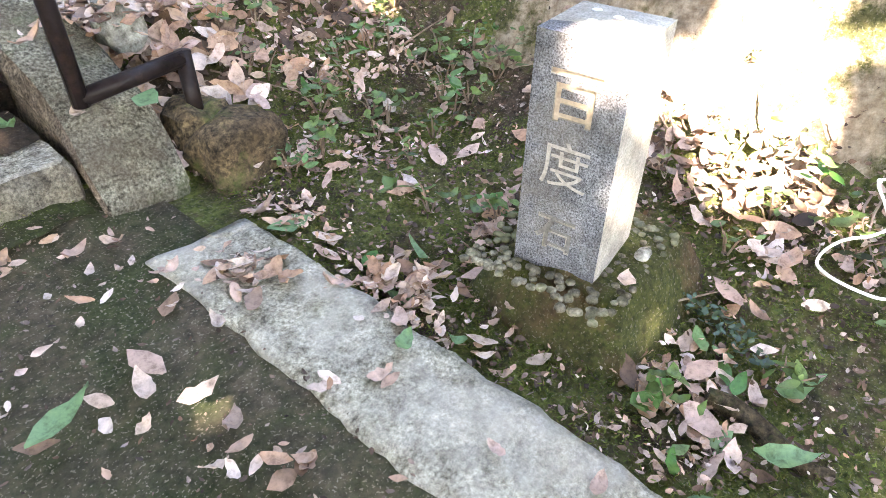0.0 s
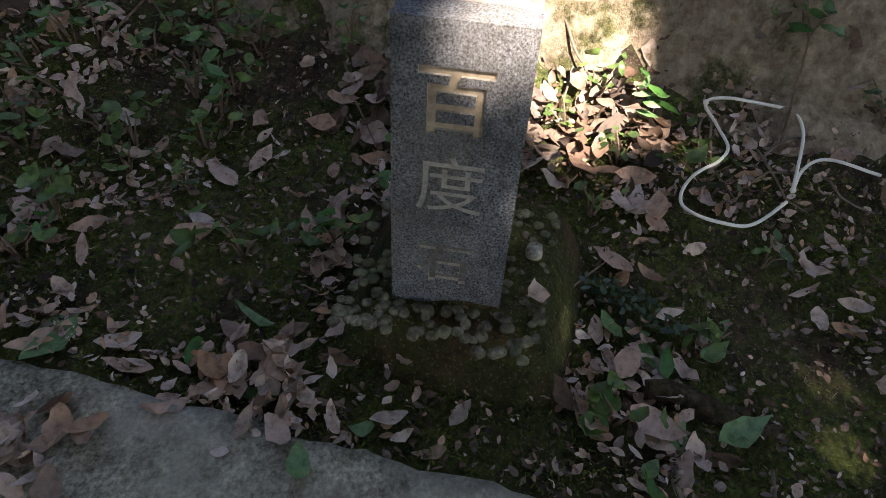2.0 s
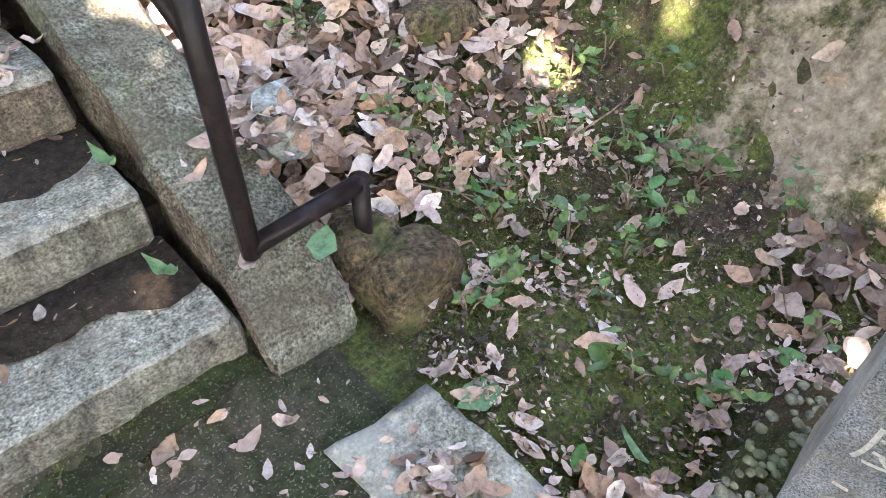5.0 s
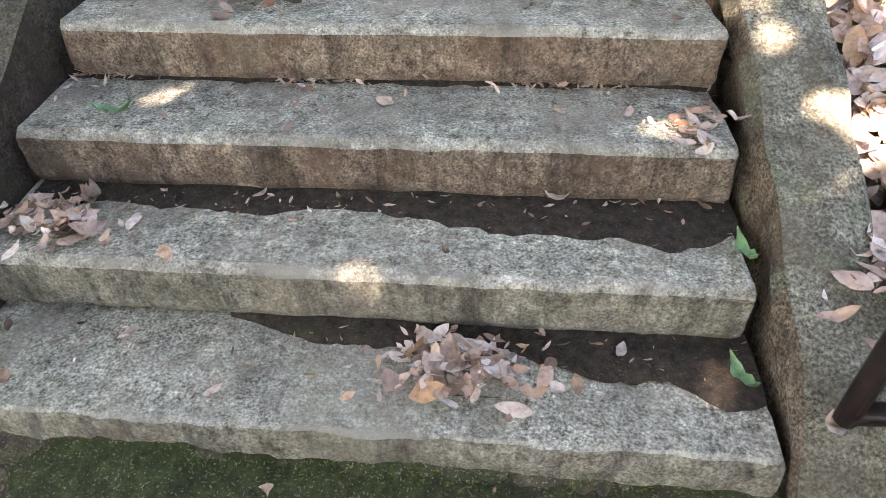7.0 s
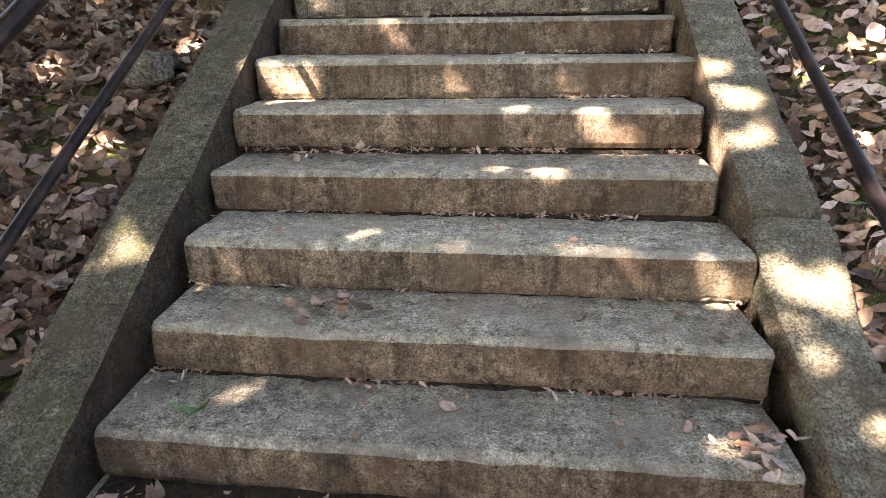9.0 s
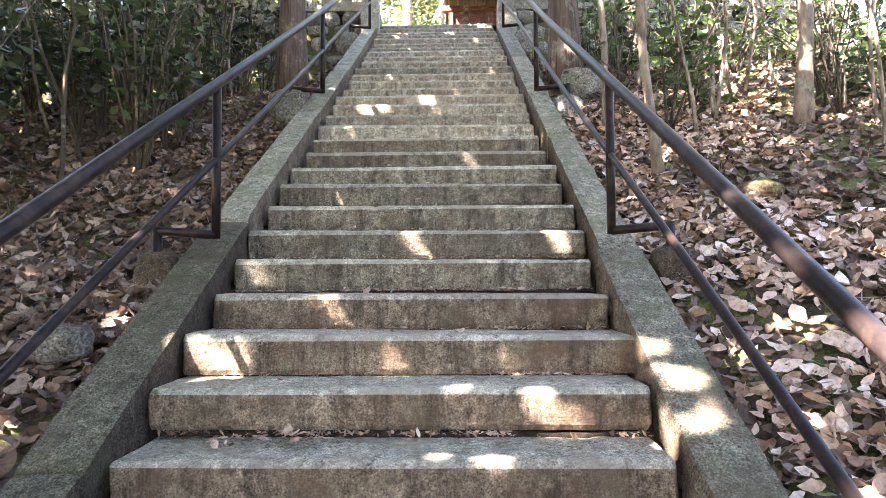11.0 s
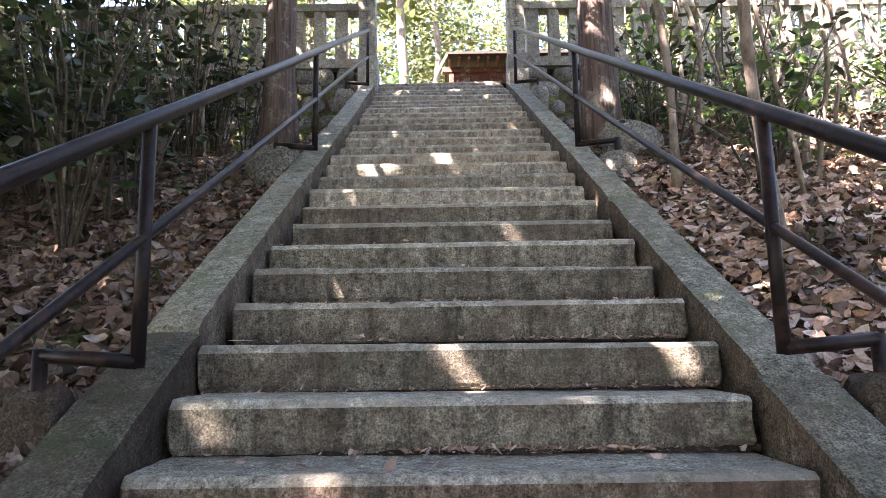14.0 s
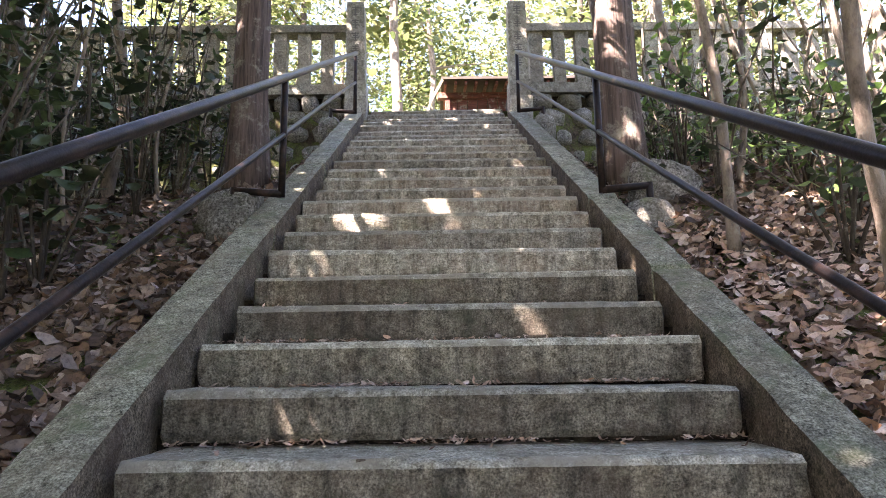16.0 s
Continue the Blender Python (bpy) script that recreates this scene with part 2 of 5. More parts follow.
CEDAR = bark_mat("cedar_bark", (0.022, 0.016, 0.014), (0.115, 0.083, 0.072), (38, 38, 1.6))
BARK = bark_mat("pale_bark", (0.045, 0.033, 0.026), (0.2, 0.16, 0.13), (14, 14, 6))
STEM = bark_mat("stem_bark", (0.025, 0.02, 0.016), (0.07, 0.056, 0.045), (20, 20, 6))
TWIG = bark_mat("twig_bark", (0.1, 0.065, 0.045), (0.25, 0.18, 0.13), (40, 40, 20))
REDWOOD = bark_mat("red_painted_wood", (0.05, 0.017, 0.012), (0.14, 0.046, 0.032), (4, 30, 30), 0.7)


def plain_mat(name, col, rough=0.5, metal=0.0, var=0.25, scale=40, rust=None, spec=0.3):
    m, nt, b, p = base_mat(name, rough, metal)
    b.inputs["Specular IOR Level"].default_value = spec
    v = ramp(nt, noise_out(nt, p, scale, 5, 0.65), [(0.3, tuple(x * (1 - var) for x in col)), (0.7, tuple(min(1, x * (1 + var)) for x in col))])
    if rust:
        v = mixc(nt, ramp(nt, noise_out(nt, p, 7, 6, 0.7), [(0.5, (0, 0, 0)), (0.64, (0.8, 0.8, 0.8))]), v, rust)
    nt.links.new(v, b.inputs["Base Color"])
    bump(nt, b, noise_out(nt, p, scale * 4, 4, 0.6), 0.25, 0.003)
    return m


PIPE = plain_mat("brown_pipe_paint", (0.014, 0.0105, 0.0105), 0.3, 0.0, 0.35, 25, (0.045, 0.027, 0.022), 0.09)
ROPE = plain_mat("white_cord", (0.75, 0.74, 0.68), 0.8, 0, 0.1, 200)
INK = plain_mat("ochre_lettering", (0.34, 0.275, 0.2), 0.9, 0, 0.35, 60)
FAINT = plain_mat("faint_carving", (0.15, 0.145, 0.135), 0.95, 0, 0.4, 90)
CARVED = plain_mat("carved_stone", (0.33, 0.31, 0.28), 0.95, 0, 0.35, 90)
COIN = plain_mat("aluminium_coin", (0.6, 0.6, 0.58), 0.4, 0.8, 0.2, 60)
ROOFING = plain_mat("weathered_roof", (0.045, 0.036, 0.03), 0.9, 0, 0.3, 12)
DARKMARK = plain_mat("worn_lettering", (0.1, 0.095, 0.085), 0.95, 0, 0.3, 60)


# ---- mesh helpers ----
def rough_noise(p, s, seed=0.0):
    return noise.noise(Vector((p[0] * s + seed, p[1] * s - seed * 0.7, p[2] * s + seed * 1.3)))


def part(name, bm, material, parent=None, label=""):
    me = bpy.data.meshes.new(name)
    bm.normal_update()
    bm.to_mesh(me)
    bm.free()
    me.materials.append(material)
    ob = new(name, me)
    if parent:
        ob.parent = parent
    if label:
        tagged(ob, label)
    return ob


def smooth(ob):
    ob.data.polygons.foreach_set("use_smooth", [True] * len(ob.data.polygons))
    return ob


def holder(name, label, category, kind="", group="", at=(0, 0, 0)):
    ob = new(name)
    ob.location = at
    ob.empty_display_size = 0.1
    return tagged(ob, label, category, group, kind)


def grid_box(bm, x0, x1, y0, y1, z0, z1, nx, ny, nz, fn=None):
    """A closed box with divided faces; fn moves each corner."""
    seen = {}
    xs, ys, zs = np.linspace(x0, x1, nx + 1), np.linspace(y0, y1, ny + 1), np.linspace(z0, z1, nz + 1)

    def v(i, j, k):
        if (i, j, k) not in seen:
            p = (xs[i], ys[j], zs[k])
            seen[i, j, k] = bm.verts.new(fn(p, i / nx, j / ny, k / nz) if fn else p)
        return seen[i, j, k]
    for i in range(nx):
        for j in range(ny):
            bm.faces.new((v(i, j, 0), v(i, j + 1, 0), v(i + 1, j + 1, 0), v(i + 1, j, 0)))
            bm.faces.new((v(i, j, nz), v(i + 1, j, nz), v(i + 1, j + 1, nz), v(i, j + 1, nz)))
    for i in range(nx):
        for k in range(nz):
            bm.faces.new((v(i, 0, k), v(i + 1, 0, k), v(i + 1, 0, k + 1), v(i, 0, k + 1)))
            bm.faces.new((v(i, ny, k), v(i, ny, k + 1), v(i + 1, ny, k + 1), v(i + 1, ny, k)))
    for j in range(ny):
        for k in range(nz):
            bm.faces.new((v(0, j, k), v(0, j, k + 1), v(0, j + 1, k + 1), v(0, j + 1, k)))
            bm.faces.new((v(nx, j, k), v(nx, j + 1, k), v(nx, j + 1, k + 1), v(nx, j, k + 1)))
    return bm


def tube(bm, pts, radii, sides=10, wob=0.0, seed=0.0):
    """A closed round bar along points; radii: one or one per point."""
    pts = [Vector(p) for p in pts]
    if isinstance(radii, (int, float)):
        radii = [radii] * len(pts)
    rings = []
    side = None
    for i, p in enumerate(pts):
        d = (pts[min(i + 1, len(pts) - 1)] - pts[max(i - 1, 0)]).normalized()
        if side is None:
            side = d.orthogonal().normalized()
        side = (side - d * side.dot(d)).normalized()
        other = d.cross(side)
        ring = []
        for k in range(sides):
            a = 2 * math.pi * k / sides
            r = radii[i] * (1 + wob * rough_noise((math.cos(a) * 2, math.sin(a) * 2, i * 0.7), 1.0, seed))
            ring.append(bm.verts.new(p + side * math.cos(a) * r + other * math.sin(a) * r))
        rings.append(ring)
    for a, b in zip(rings, rings[1:]):
        for k in range(sides):
            bm.faces.new((a[k], a[(k + 1) % sides], b[(k + 1) % sides], b[k]))
    bm.faces.new(rings[0][::-1])
    bm.faces.new(rings[-1])
    return bm


def boulder(bm, c, size, seed, sub=3, rough=0.25):
    made = bmesh.ops.create_icosphere(bm, subdivisions=sub, radius=1)
    for v in made["verts"]:
        n = v.co.normalized()
        k = 1 + rough * rough_noise(n, 1.4, seed) + rough * 0.4 * rough_noise(n, 4, seed)
        f = max(abs(n.x), abs(n.y), abs(n.z)) ** -0.45
        v.co = Vector((c[0] + n.x * f * k * size[0], c[1] + n.y * f * k * size[1], c[2] + n.z * f * k * size[2]))
    return bm


# a leaf outline along +x, folded on its midrib; eight rows of numbers at most
def leaf_shape(width=0.4, fold=0.12, curl=0.2, rows=5, tip=0.95):
    vs, fs = [], []
    for i in range(rows):
        u = i / (rows - 1)
        w = width * 0.5 * math.sin(math.pi * (0.03 + 0.95 * u) ** 0.85) ** tip + (0.0 if 0 < i < rows - 1 else -0.01)
        w = max(w, 0.01)
        z = curl * (u - 0.5) ** 2 * 2
        vs += [(u - 0.5, w, z + fold * w * 2), (u - 0.5, 0, z), (u - 0.5, -w, z + fold * w * 2)]
    for i in range(rows - 1):
        a = 3 * i
        fs += [(a + 1, a + 4, a + 3, a), (a + 2, a + 5, a + 4, a + 1)]
    return np.array(vs), np.array(fs)


def scatter(name, where, ups, sizes, material, shape, spin=None, rng=None, parent=None):
    """Many leaves as one mesh: places, the way each faces, sizes."""
    rng = rng or np.random.default_rng(5)
    vs, fs = shape
    n, k = len(where), len(vs)
    ups = ups / np.linalg.norm(ups, axis=1, keepdims=True)
    spin = rng.uniform(0, 2 * np.pi, n) if spin is None else spin
    ref = np.stack([np.cos(spin), np.sin(spin), np.zeros(n)], 1) + rng.normal(0, 0.05, (n, 3))
    ax = ref - ups * (ref * ups).sum(1, keepdims=True)
    ax /= np.linalg.norm(ax, axis=1, keepdims=True)
    ay = np.cross(ups, ax)
    wide = rng.uniform(0.7, 1.25, n)[:, None, None]
    bend = rng.uniform(-0.6, 1.8, n)[:, None, None]
    tw = rng.normal(0, 0.25, n)[:, None, None]
    L = np.repeat(vs[None], n, 0)
    L[:, :, 1] *= 1 + rng.normal(0, 0.11, (n, k))
    L[:, :, 0] += rng.normal(0, 0.012, (n, k))
    L[:, :, 2] += rng.normal(0, 0.03, (n, k))
    X, Y, Z = L[:, :, 0:1], L[:, :, 1:2] * wide, L[:, :, 2:3] * bend + tw * L[:, :, 0:1] * L[:, :, 1:2] * 2
    P = where[:, None, :] + sizes[:, None, None] * (X * ax[:, None] + Y * ay[:, None] + Z * ups[:, None])
    me = bpy.data.meshes.new(name)
    me.vertices.add(n * k)
    me.vertices.foreach_set("co", P.reshape(-1))
    F = (fs[None] + (np.arange(n) * k)[:, None, None]).reshape(-1)
    nf = n * len(fs)
    me.loops.add(nf * 4)
    me.loops.foreach_set("vertex_index", F.astype(np.int32))
    me.polygons.add(nf)
    me.polygons.foreach_set("loop_start", np.arange(0, nf * 4, 4, dtype=np.int32))
    me.polygons.foreach_set("use_smooth", [True] * nf)
    me.update()
    me.validate()
    me.materials.append(material)
    ob = new(name, me)
    if parent:
        ob.parent = parent
    return ob


DRY = leaf_shape(0.48, 0.16, 0.4, 7, 0.9)
SLIM = leaf_shape(0.28, 0.1, 0.2)
BROAD = leaf_shape(0.55, 0.08, 0.15, 4)

# ---- terrain ----
RISER, TREAD, FIRST = 0.18, 0.317, 0.245
STEPS, HALF = 34, 0.985
TOP_Y, TOP_Z = FIRST + TREAD * (STEPS - 1), RISER * STEPS


def nose(y):
    return RISER + (y - FIRST) * RISER / TREAD


def smax(a, b, k=0.12):
    h = max(k - abs(a - b), 0) / k
    return max(a, b) + h * h * k * 0.25


def land(x, y):
    """Height of the ground beside and around the stairs."""
    base = -0.02 - 0.05 * min(max(x - 1.0, 0), 1.2) - 0.055 * min(max(-y, 0), 2.5)
    slope = min(nose(y) - 0.02, TOP_Z - 0.02)
    flat = min(slope, 3.95 + 0.10 * (y - 7.0) + 0.25 * max(0, nose(y) - 3.95) * 0.3)
    t = min(1, max(0, (abs(x) - 1.2) / 0.7))
    slope = slope + (flat - slope) * t * t * (3 - 2 * t)
    if x > 0:
        hill = slope - 0.12 * smax(0, 1 - abs(x - 1.2) / 0.5, 0.1) + 0.06 * min(max(x - 1.3, 0), 3)
        if y < 0.7:
            hill -= 0.20 * (0.7 - y)
        bank = (x - 2.12) * 0.5 + max(x - 2.4, 0) * 1.6
        bank = min(bank, 1.3 + 0.1 * x)
        h = smax(smax(base, hill, 0.15), bank, 0.3)
    else:
        hill = slope - 0.10 - 0.05 * min(max(-x - 1.3, 0), 6)
        h = smax(base, hill, 0.15)
    if y > 10.6:
        h = TOP_Z - 0.02
        if y > 17:
            h += (y - 17) * 0.35
    if -3.2 < y < 0.1 and -3.1 < x < 1.2:
        return h
    return h + 0.025 * rough_noise((x, y, 0), 2.3) + 0.012 * rough_noise((x, y, 0), 9)


def terrain(name, x0, x1, y0, y1, step, skip, material, lift=0.0):
    xs, ys = np.arange(x0, x1 + step * 0.5, step), np.arange(y0, y1 + step * 0.5, step)
    verts = [(x, y, land(x, y) + lift) for y in ys for x in xs]
    n = len(xs)
    faces = [(j * n + i, j * n + i + 1, (j + 1) * n + i + 1, (j + 1) * n + i)
             for j in range(len(ys) - 1) for i in range(n - 1) if not skip(xs[i] + step / 2, ys[j] + step / 2)]
    me = bpy.data.meshes.new(name)
    me.from_pydata(verts, [], faces)
    me.materials.append(material)
    return smooth(new(name, me))

def in_stairs(x, y):
    return abs(x) < 1.04 and 0.2 < y < 10.9


ground = terrain("ground", -7, 7, -6, 11, 0.07, lambda x, y: (abs(x) < 1.09 and 0.35 < y < 10.7) or (-3.0 < x < 1.15 and -2.9 < y < 0.2), EARTH)
tagged(ground, "dark forest earth with moss and leaf litter", "ground", kind="structure")
far_ground = terrain("ground", -60, 60, -60, 90, 1.0, lambda x, y: (-6.6 < x < 6.6 and -5.6 < y < 10.6), EARTH, -0.03)
tagged(far_ground, "forest floor beyond the stairs", "ground", kind="structure")

# forecourt of mossy concrete before the first step
bm = bmesh.new()
grid_box(bm, -3.2, 1.14, -3.2, 0.34, -0.3, 0, 60, 50, 1, lambda p, a, b, c: (p[0], p[1], p[2] if c < 0.5 else land(p[0], p[1]) + 0.004 + 0.006 * rough_noise(p, 5)))
court = smooth(part("pavement", bm, COURT))
tagged(court, "dark mossy worn concrete at the foot of the stairs", "pavement", kind="structure")

# long granite paving strip beside the forecourt
bm = bmesh.new()


def slab_edge(p, a, b, c):
    x = p[0] + (0.016 * rough_noise(p, 7, 3) + 0.01 * rough_noise(p, 22, 3)) * (1 if a in (0, 1) else 0.2)
    y = p[1] + (0.04 * rough_noise(p, 9, 5) + (0.08 * a if b == 1 else 0) * -1 if b in (0, 1) else 0)
    return (x, y, p[2] + (0.004 * rough_noise(p, 11) - (0.006 if a in (0, 1) else 0) if c == 1 else 0))


grid_box(bm, 0.955, 1.245, -3.0, -0.08, -0.25, 0.0, 10, 90, 1, slab_edge)
for v in bm.verts:
    v.co.z += land(1.1, v.co.y) + 0.022 if v.co.z > -0.1 else 0
kerb_slab = smooth(part("paving_slab", bm, SLAB))
tagged(kerb_slab, "long pale grey granite paving strip with worn edges", "paving stone")

# ---- stairs ----
stairs = holder("stairs", "long flight of weathered granite steps", "stairs", "structure")
srng = np.random.default_rng(11)
for i in range(1, STEPS + 1):
    skew = 0.055 if i < 6 else (0.03 if i < 13 else 0.015)
    jx0, jx1, jy, jz = srng.uniform(-0.02, 0.035), srng.uniform(-0.04, 0.015), srng.uniform(-0.014, 0.014), srng.uniform(-0.008, 0.008)
    lean = srng.uniform(-0.009, 0.009)
    chip = srng.uniform(0.4, 1.3)
    near = i < 14
    y0 = FIRST + TREAD * (i - 1) + jy
    nx, ny, nz = (72, 6, 7) if near else (48, 5, 6)

    def worn(p, a, b, c, y0=y0, i=i, skew=skew, chip=chip, lean=lean):
        x, y, z = p
        s = rough_noise((x * 1.2, i * 3.1, 0), 1.0)
        y += skew * (0.5 - a) + 0.008 * s
        if 0 < b < 0.35 and near_row(b):
            y = y0 + 0.022 + skew * (0.5 - a)
        if b == 0:
            y += 0.008 * chip * rough_noise((x, i, z), 9) + 0.005 * chip * rough_noise((x, i, z), 24) + 0.003 * rough_noise((x, i, z), 60)
            if c == 1:
                y += 0.010 + 0.008 * abs(rough_noise((x, i, 0), 9)) * chip
            if c == 0:
                y += 0.012
        if c == 1:
            z += 0.004 * rough_noise((x, y, i), 7) + lean * (a - 0.5) * 2
            if b == 0:
                z -= 0.006 + 0.012 * chip * max(0, rough_noise((x, i, 3), 11))
        if a in (0, 1):
            x += 0.012 * rough_noise((z * 3, y * 3, i), 3) + (0.012 if a == 0 else -0.012) * (c in (0, 1)) + (0.014 if a == 0 else -0.014) * (b == 0)
        return (x, y, z)
    def near_row(b, ny=ny):
        return abs(b - 1 / ny) < 1e-6

    bm = bmesh.new()
    depth = 0.40 if i < STEPS else 0.9
    grid_box(bm, -HALF + jx0, HALF + jx1, y0, y0 + depth, RISER * i - (srng.uniform(0.160, 0.174) if i > 1 else 0.3) + jz, RISER * i + jz, nx, ny, nz, worn)
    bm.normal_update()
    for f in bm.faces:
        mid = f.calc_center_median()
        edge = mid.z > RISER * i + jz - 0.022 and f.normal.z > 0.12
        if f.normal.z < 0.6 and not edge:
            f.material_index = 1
        # every nosing gets the pale edge strip, a painted light line over the wear
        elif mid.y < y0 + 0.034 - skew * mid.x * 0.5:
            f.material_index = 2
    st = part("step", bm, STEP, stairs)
    # riser tone by height; the upper flight's brighter light is put into its colour
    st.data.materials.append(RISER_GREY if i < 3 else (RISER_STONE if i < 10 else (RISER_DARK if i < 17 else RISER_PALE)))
    st.data.materials.append(WORN_LIT_EDGE)

# earth core under the treads, seen as the dark joint behind each one
bm = bmesh.new()
for i in range(1, STEPS):
    y0 = FIRST + TREAD * i
    grid_box(bm, -1.06, 1.06, y0 + 0.07, y0 + 0.9, RISER * i - 0.25, RISER * i + 0.06, 1, 1, 1)
tagged(part("stair_core", bm, SOIL), "dark earth packed behind the treads", "earth", kind="structure")


def soil_patch(i, x0, x1, reach, seed):
    """Washed soil lying on the back of a tread with a ragged front edge."""
    bm = bmesh.new()
    n, m = 70, 8
    back = FIRST + TREAD * i + 0.03
    rows = []
    for a in range(n + 1):
        x = x0 + (x1 - x0) * a / n
        r = reach(x) * (0.75 + 0.5 * rough_noise((x, i, 0), 3, seed)) + 0.03 * rough_noise((x, i, 0), 14, seed) + 0.012 * rough_noise((x, i, 0), 40, seed)
        r = max(r * (min(1, 0.1 + 5 * a / n) if i == 1 else 1), 0.008)
        sk = 0.055 * (0.5 - (x + HALF) / (2 * HALF))
        rows.append([bm.verts.new((x, back + sk - r * b / m, RISER * i + 0.003 + 0.014 * math.sin(math.pi * min(1, (1 - b / m) * 0.5 + (0.0 if b == m else 0.05))) * (1 + 0.4 * rough_noise((x, b, i), 8)) - (0.008 if b == m else 0))) for b in range(m + 1)])
    for p, q in zip(rows, rows[1:]):
        for b in range(m):
            bm.faces.new((p[b], q[b], q[b + 1], p[b + 1]))
    ob = smooth(part("soil_drift", bm, SOIL))
    return tagged(ob, "damp brown soil drifted on the back of a step", "soil", kind="stuff")


soil_patch(1, -0.35, 0.96, lambda x: 0.09 + 0.17 * max(0, x + 0.1), 1.0)
soil_patch(2, -0.96, 0.96, lambda x: 0.17 + 0.04 * math.sin(3 * x), 2.0)
soil_patch(3, -0.96, 0.96, lambda x: 0.025, 4.0)
for i in range(4, 12):
    soil_patch(i, -0.96, 0.96, lambda x: 0.02, 5.0 + i)

# ragged moss where the lowest riser meets the forecourt
bm = bmesh.new()
cols = []
for a in range(161):
    x = -0.97 + 1.93 * a / 160
    top = 0.012 + 0.035 * max(0, rough_noise((x, 0, 0), 4, 9) + 0.35) * (1.0 if x < 0.45 else 0.4) + 0.012 * rough_noise((x, 0, 0), 30, 9)
    yy = FIRST + 0.055 * (0.5 - (x + HALF) / (2 * HALF))
    g = land(x, 0.2)
    cols.append([bm.verts.new(p) for p in ((x, yy + 0.012, g + max(top, 0.004) * 1.5), (x, yy - 0.010, g + max(top, 0.004)), (x, yy - (0.05 + 0.26 * max(0.0, min(1.0, 0.9 - x)) * (0.6 + rough_noise((x, 2, 0), 3))) - 0.03 * abs(rough_noise((x, 2, 0), 14)), g + 0.006))])
for p, q in zip(cols, cols[1:]):
    for b in range(2):
        bm.faces.new((p[b + 1], q[b + 1], q[b], p[b]))
tagged(smooth(part("moss_fringe", bm, DARK_MOSS)), "ragged dark moss along the foot of the stairs", "moss", kind="stuff")

# ---- kerbs ----
def kerb(side, joints, name, rough_low):
    top = holder(name, "sloping granite kerb of long weathered stones", "kerb", "structure")
    for s, (a, b) in enumerate(zip(joints, joints[1:])):
        bm = bmesh.new()
        low = s == 0
        width = 0.20 + (0.03 if s < 2 else 0) + srng.uniform(-0.008, 0.008)
        off = srng.uniform(-0.012, 0.016)
        lift = 0.045 + srng.uniform(-0.008, 0.008) - (0.012 if low else 0)
        n = max(8, int((b - a) / 0.06))

        def shape(p, u, v, w, a=a, b=b, low=low, lift=lift, off=off):
            x, y, z = p
            zt = nose(y) + lift
            if low:
                zt = min(zt, 0.02 + (y - 0.13) * 1.75)
            zz = zt if w == 1 else (nose(y) - 0.42 if w == 0 else zt - 0.12 * (1 - w) * 2)
            k = 1.0 if rough_low and s_is_low(y) else 0.5
            dx = (0.034 if rough_low and y < 2.2 else 0.014) * k * rough_noise((x, y, w), 4, 2) + 0.006 * rough_noise((x, y, w), 19)
            zz += (0.02 if rough_low and y < 2.2 else 0.010) * k * rough_noise((x, y, 7), 6) + 0.004 * rough_noise((x, y, 3), 25) if w == 1 else 0
            if w == 1 and u in (0, 1):
                zz -= 0.005 + 0.008 * k * abs(rough_noise((y, x, 1), 12))
            if v in (0, 1) and w == 1:
                zz -= 0.012
            return (side * (x + off) + dx, y, zz)

        def s_is_low(y):
            return y < 1.8
        grid_box(bm, HALF + (0.008 if rough_low and s < 2 else 0.02), HALF + 0.02 + width, a + 0.007, b - 0.007, 0, 1, 6, n, 4, shape)
        if side < 0:
            bmesh.ops.reverse_faces(bm, faces=bm.faces)
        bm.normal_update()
        # side faces darker: stained, with their shade from the sun put into the colour
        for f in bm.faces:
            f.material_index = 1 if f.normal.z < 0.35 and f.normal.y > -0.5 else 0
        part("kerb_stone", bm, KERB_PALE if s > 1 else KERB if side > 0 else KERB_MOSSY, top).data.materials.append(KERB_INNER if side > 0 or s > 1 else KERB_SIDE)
    return top


kerb(1, [0.13, 1.62, 3.15, 4.95, 6.1, 7.9, 9.6, 10.35], "kerb_right", True)
kerb(-1, [0.13, 1.76, 3.47, 5.6, 7.25, 8.6, 9.6, 10.35], "kerb_left", False)

bm = bmesh.new()
grid_box(bm, 1.03, 1.33, 10.2, 10.5, 5.75, 6.12, 4, 4, 4, lambda p, a, b, c: tuple(q + 0.01 * rough_noise(p, 6, k) for k, q in enumerate(p)))
tagged(part("kerb_end_block", bm, POST), "squared granite block ending the kerb", "stone block")

# ---- handrails ----
RAIL_UP = 0.82


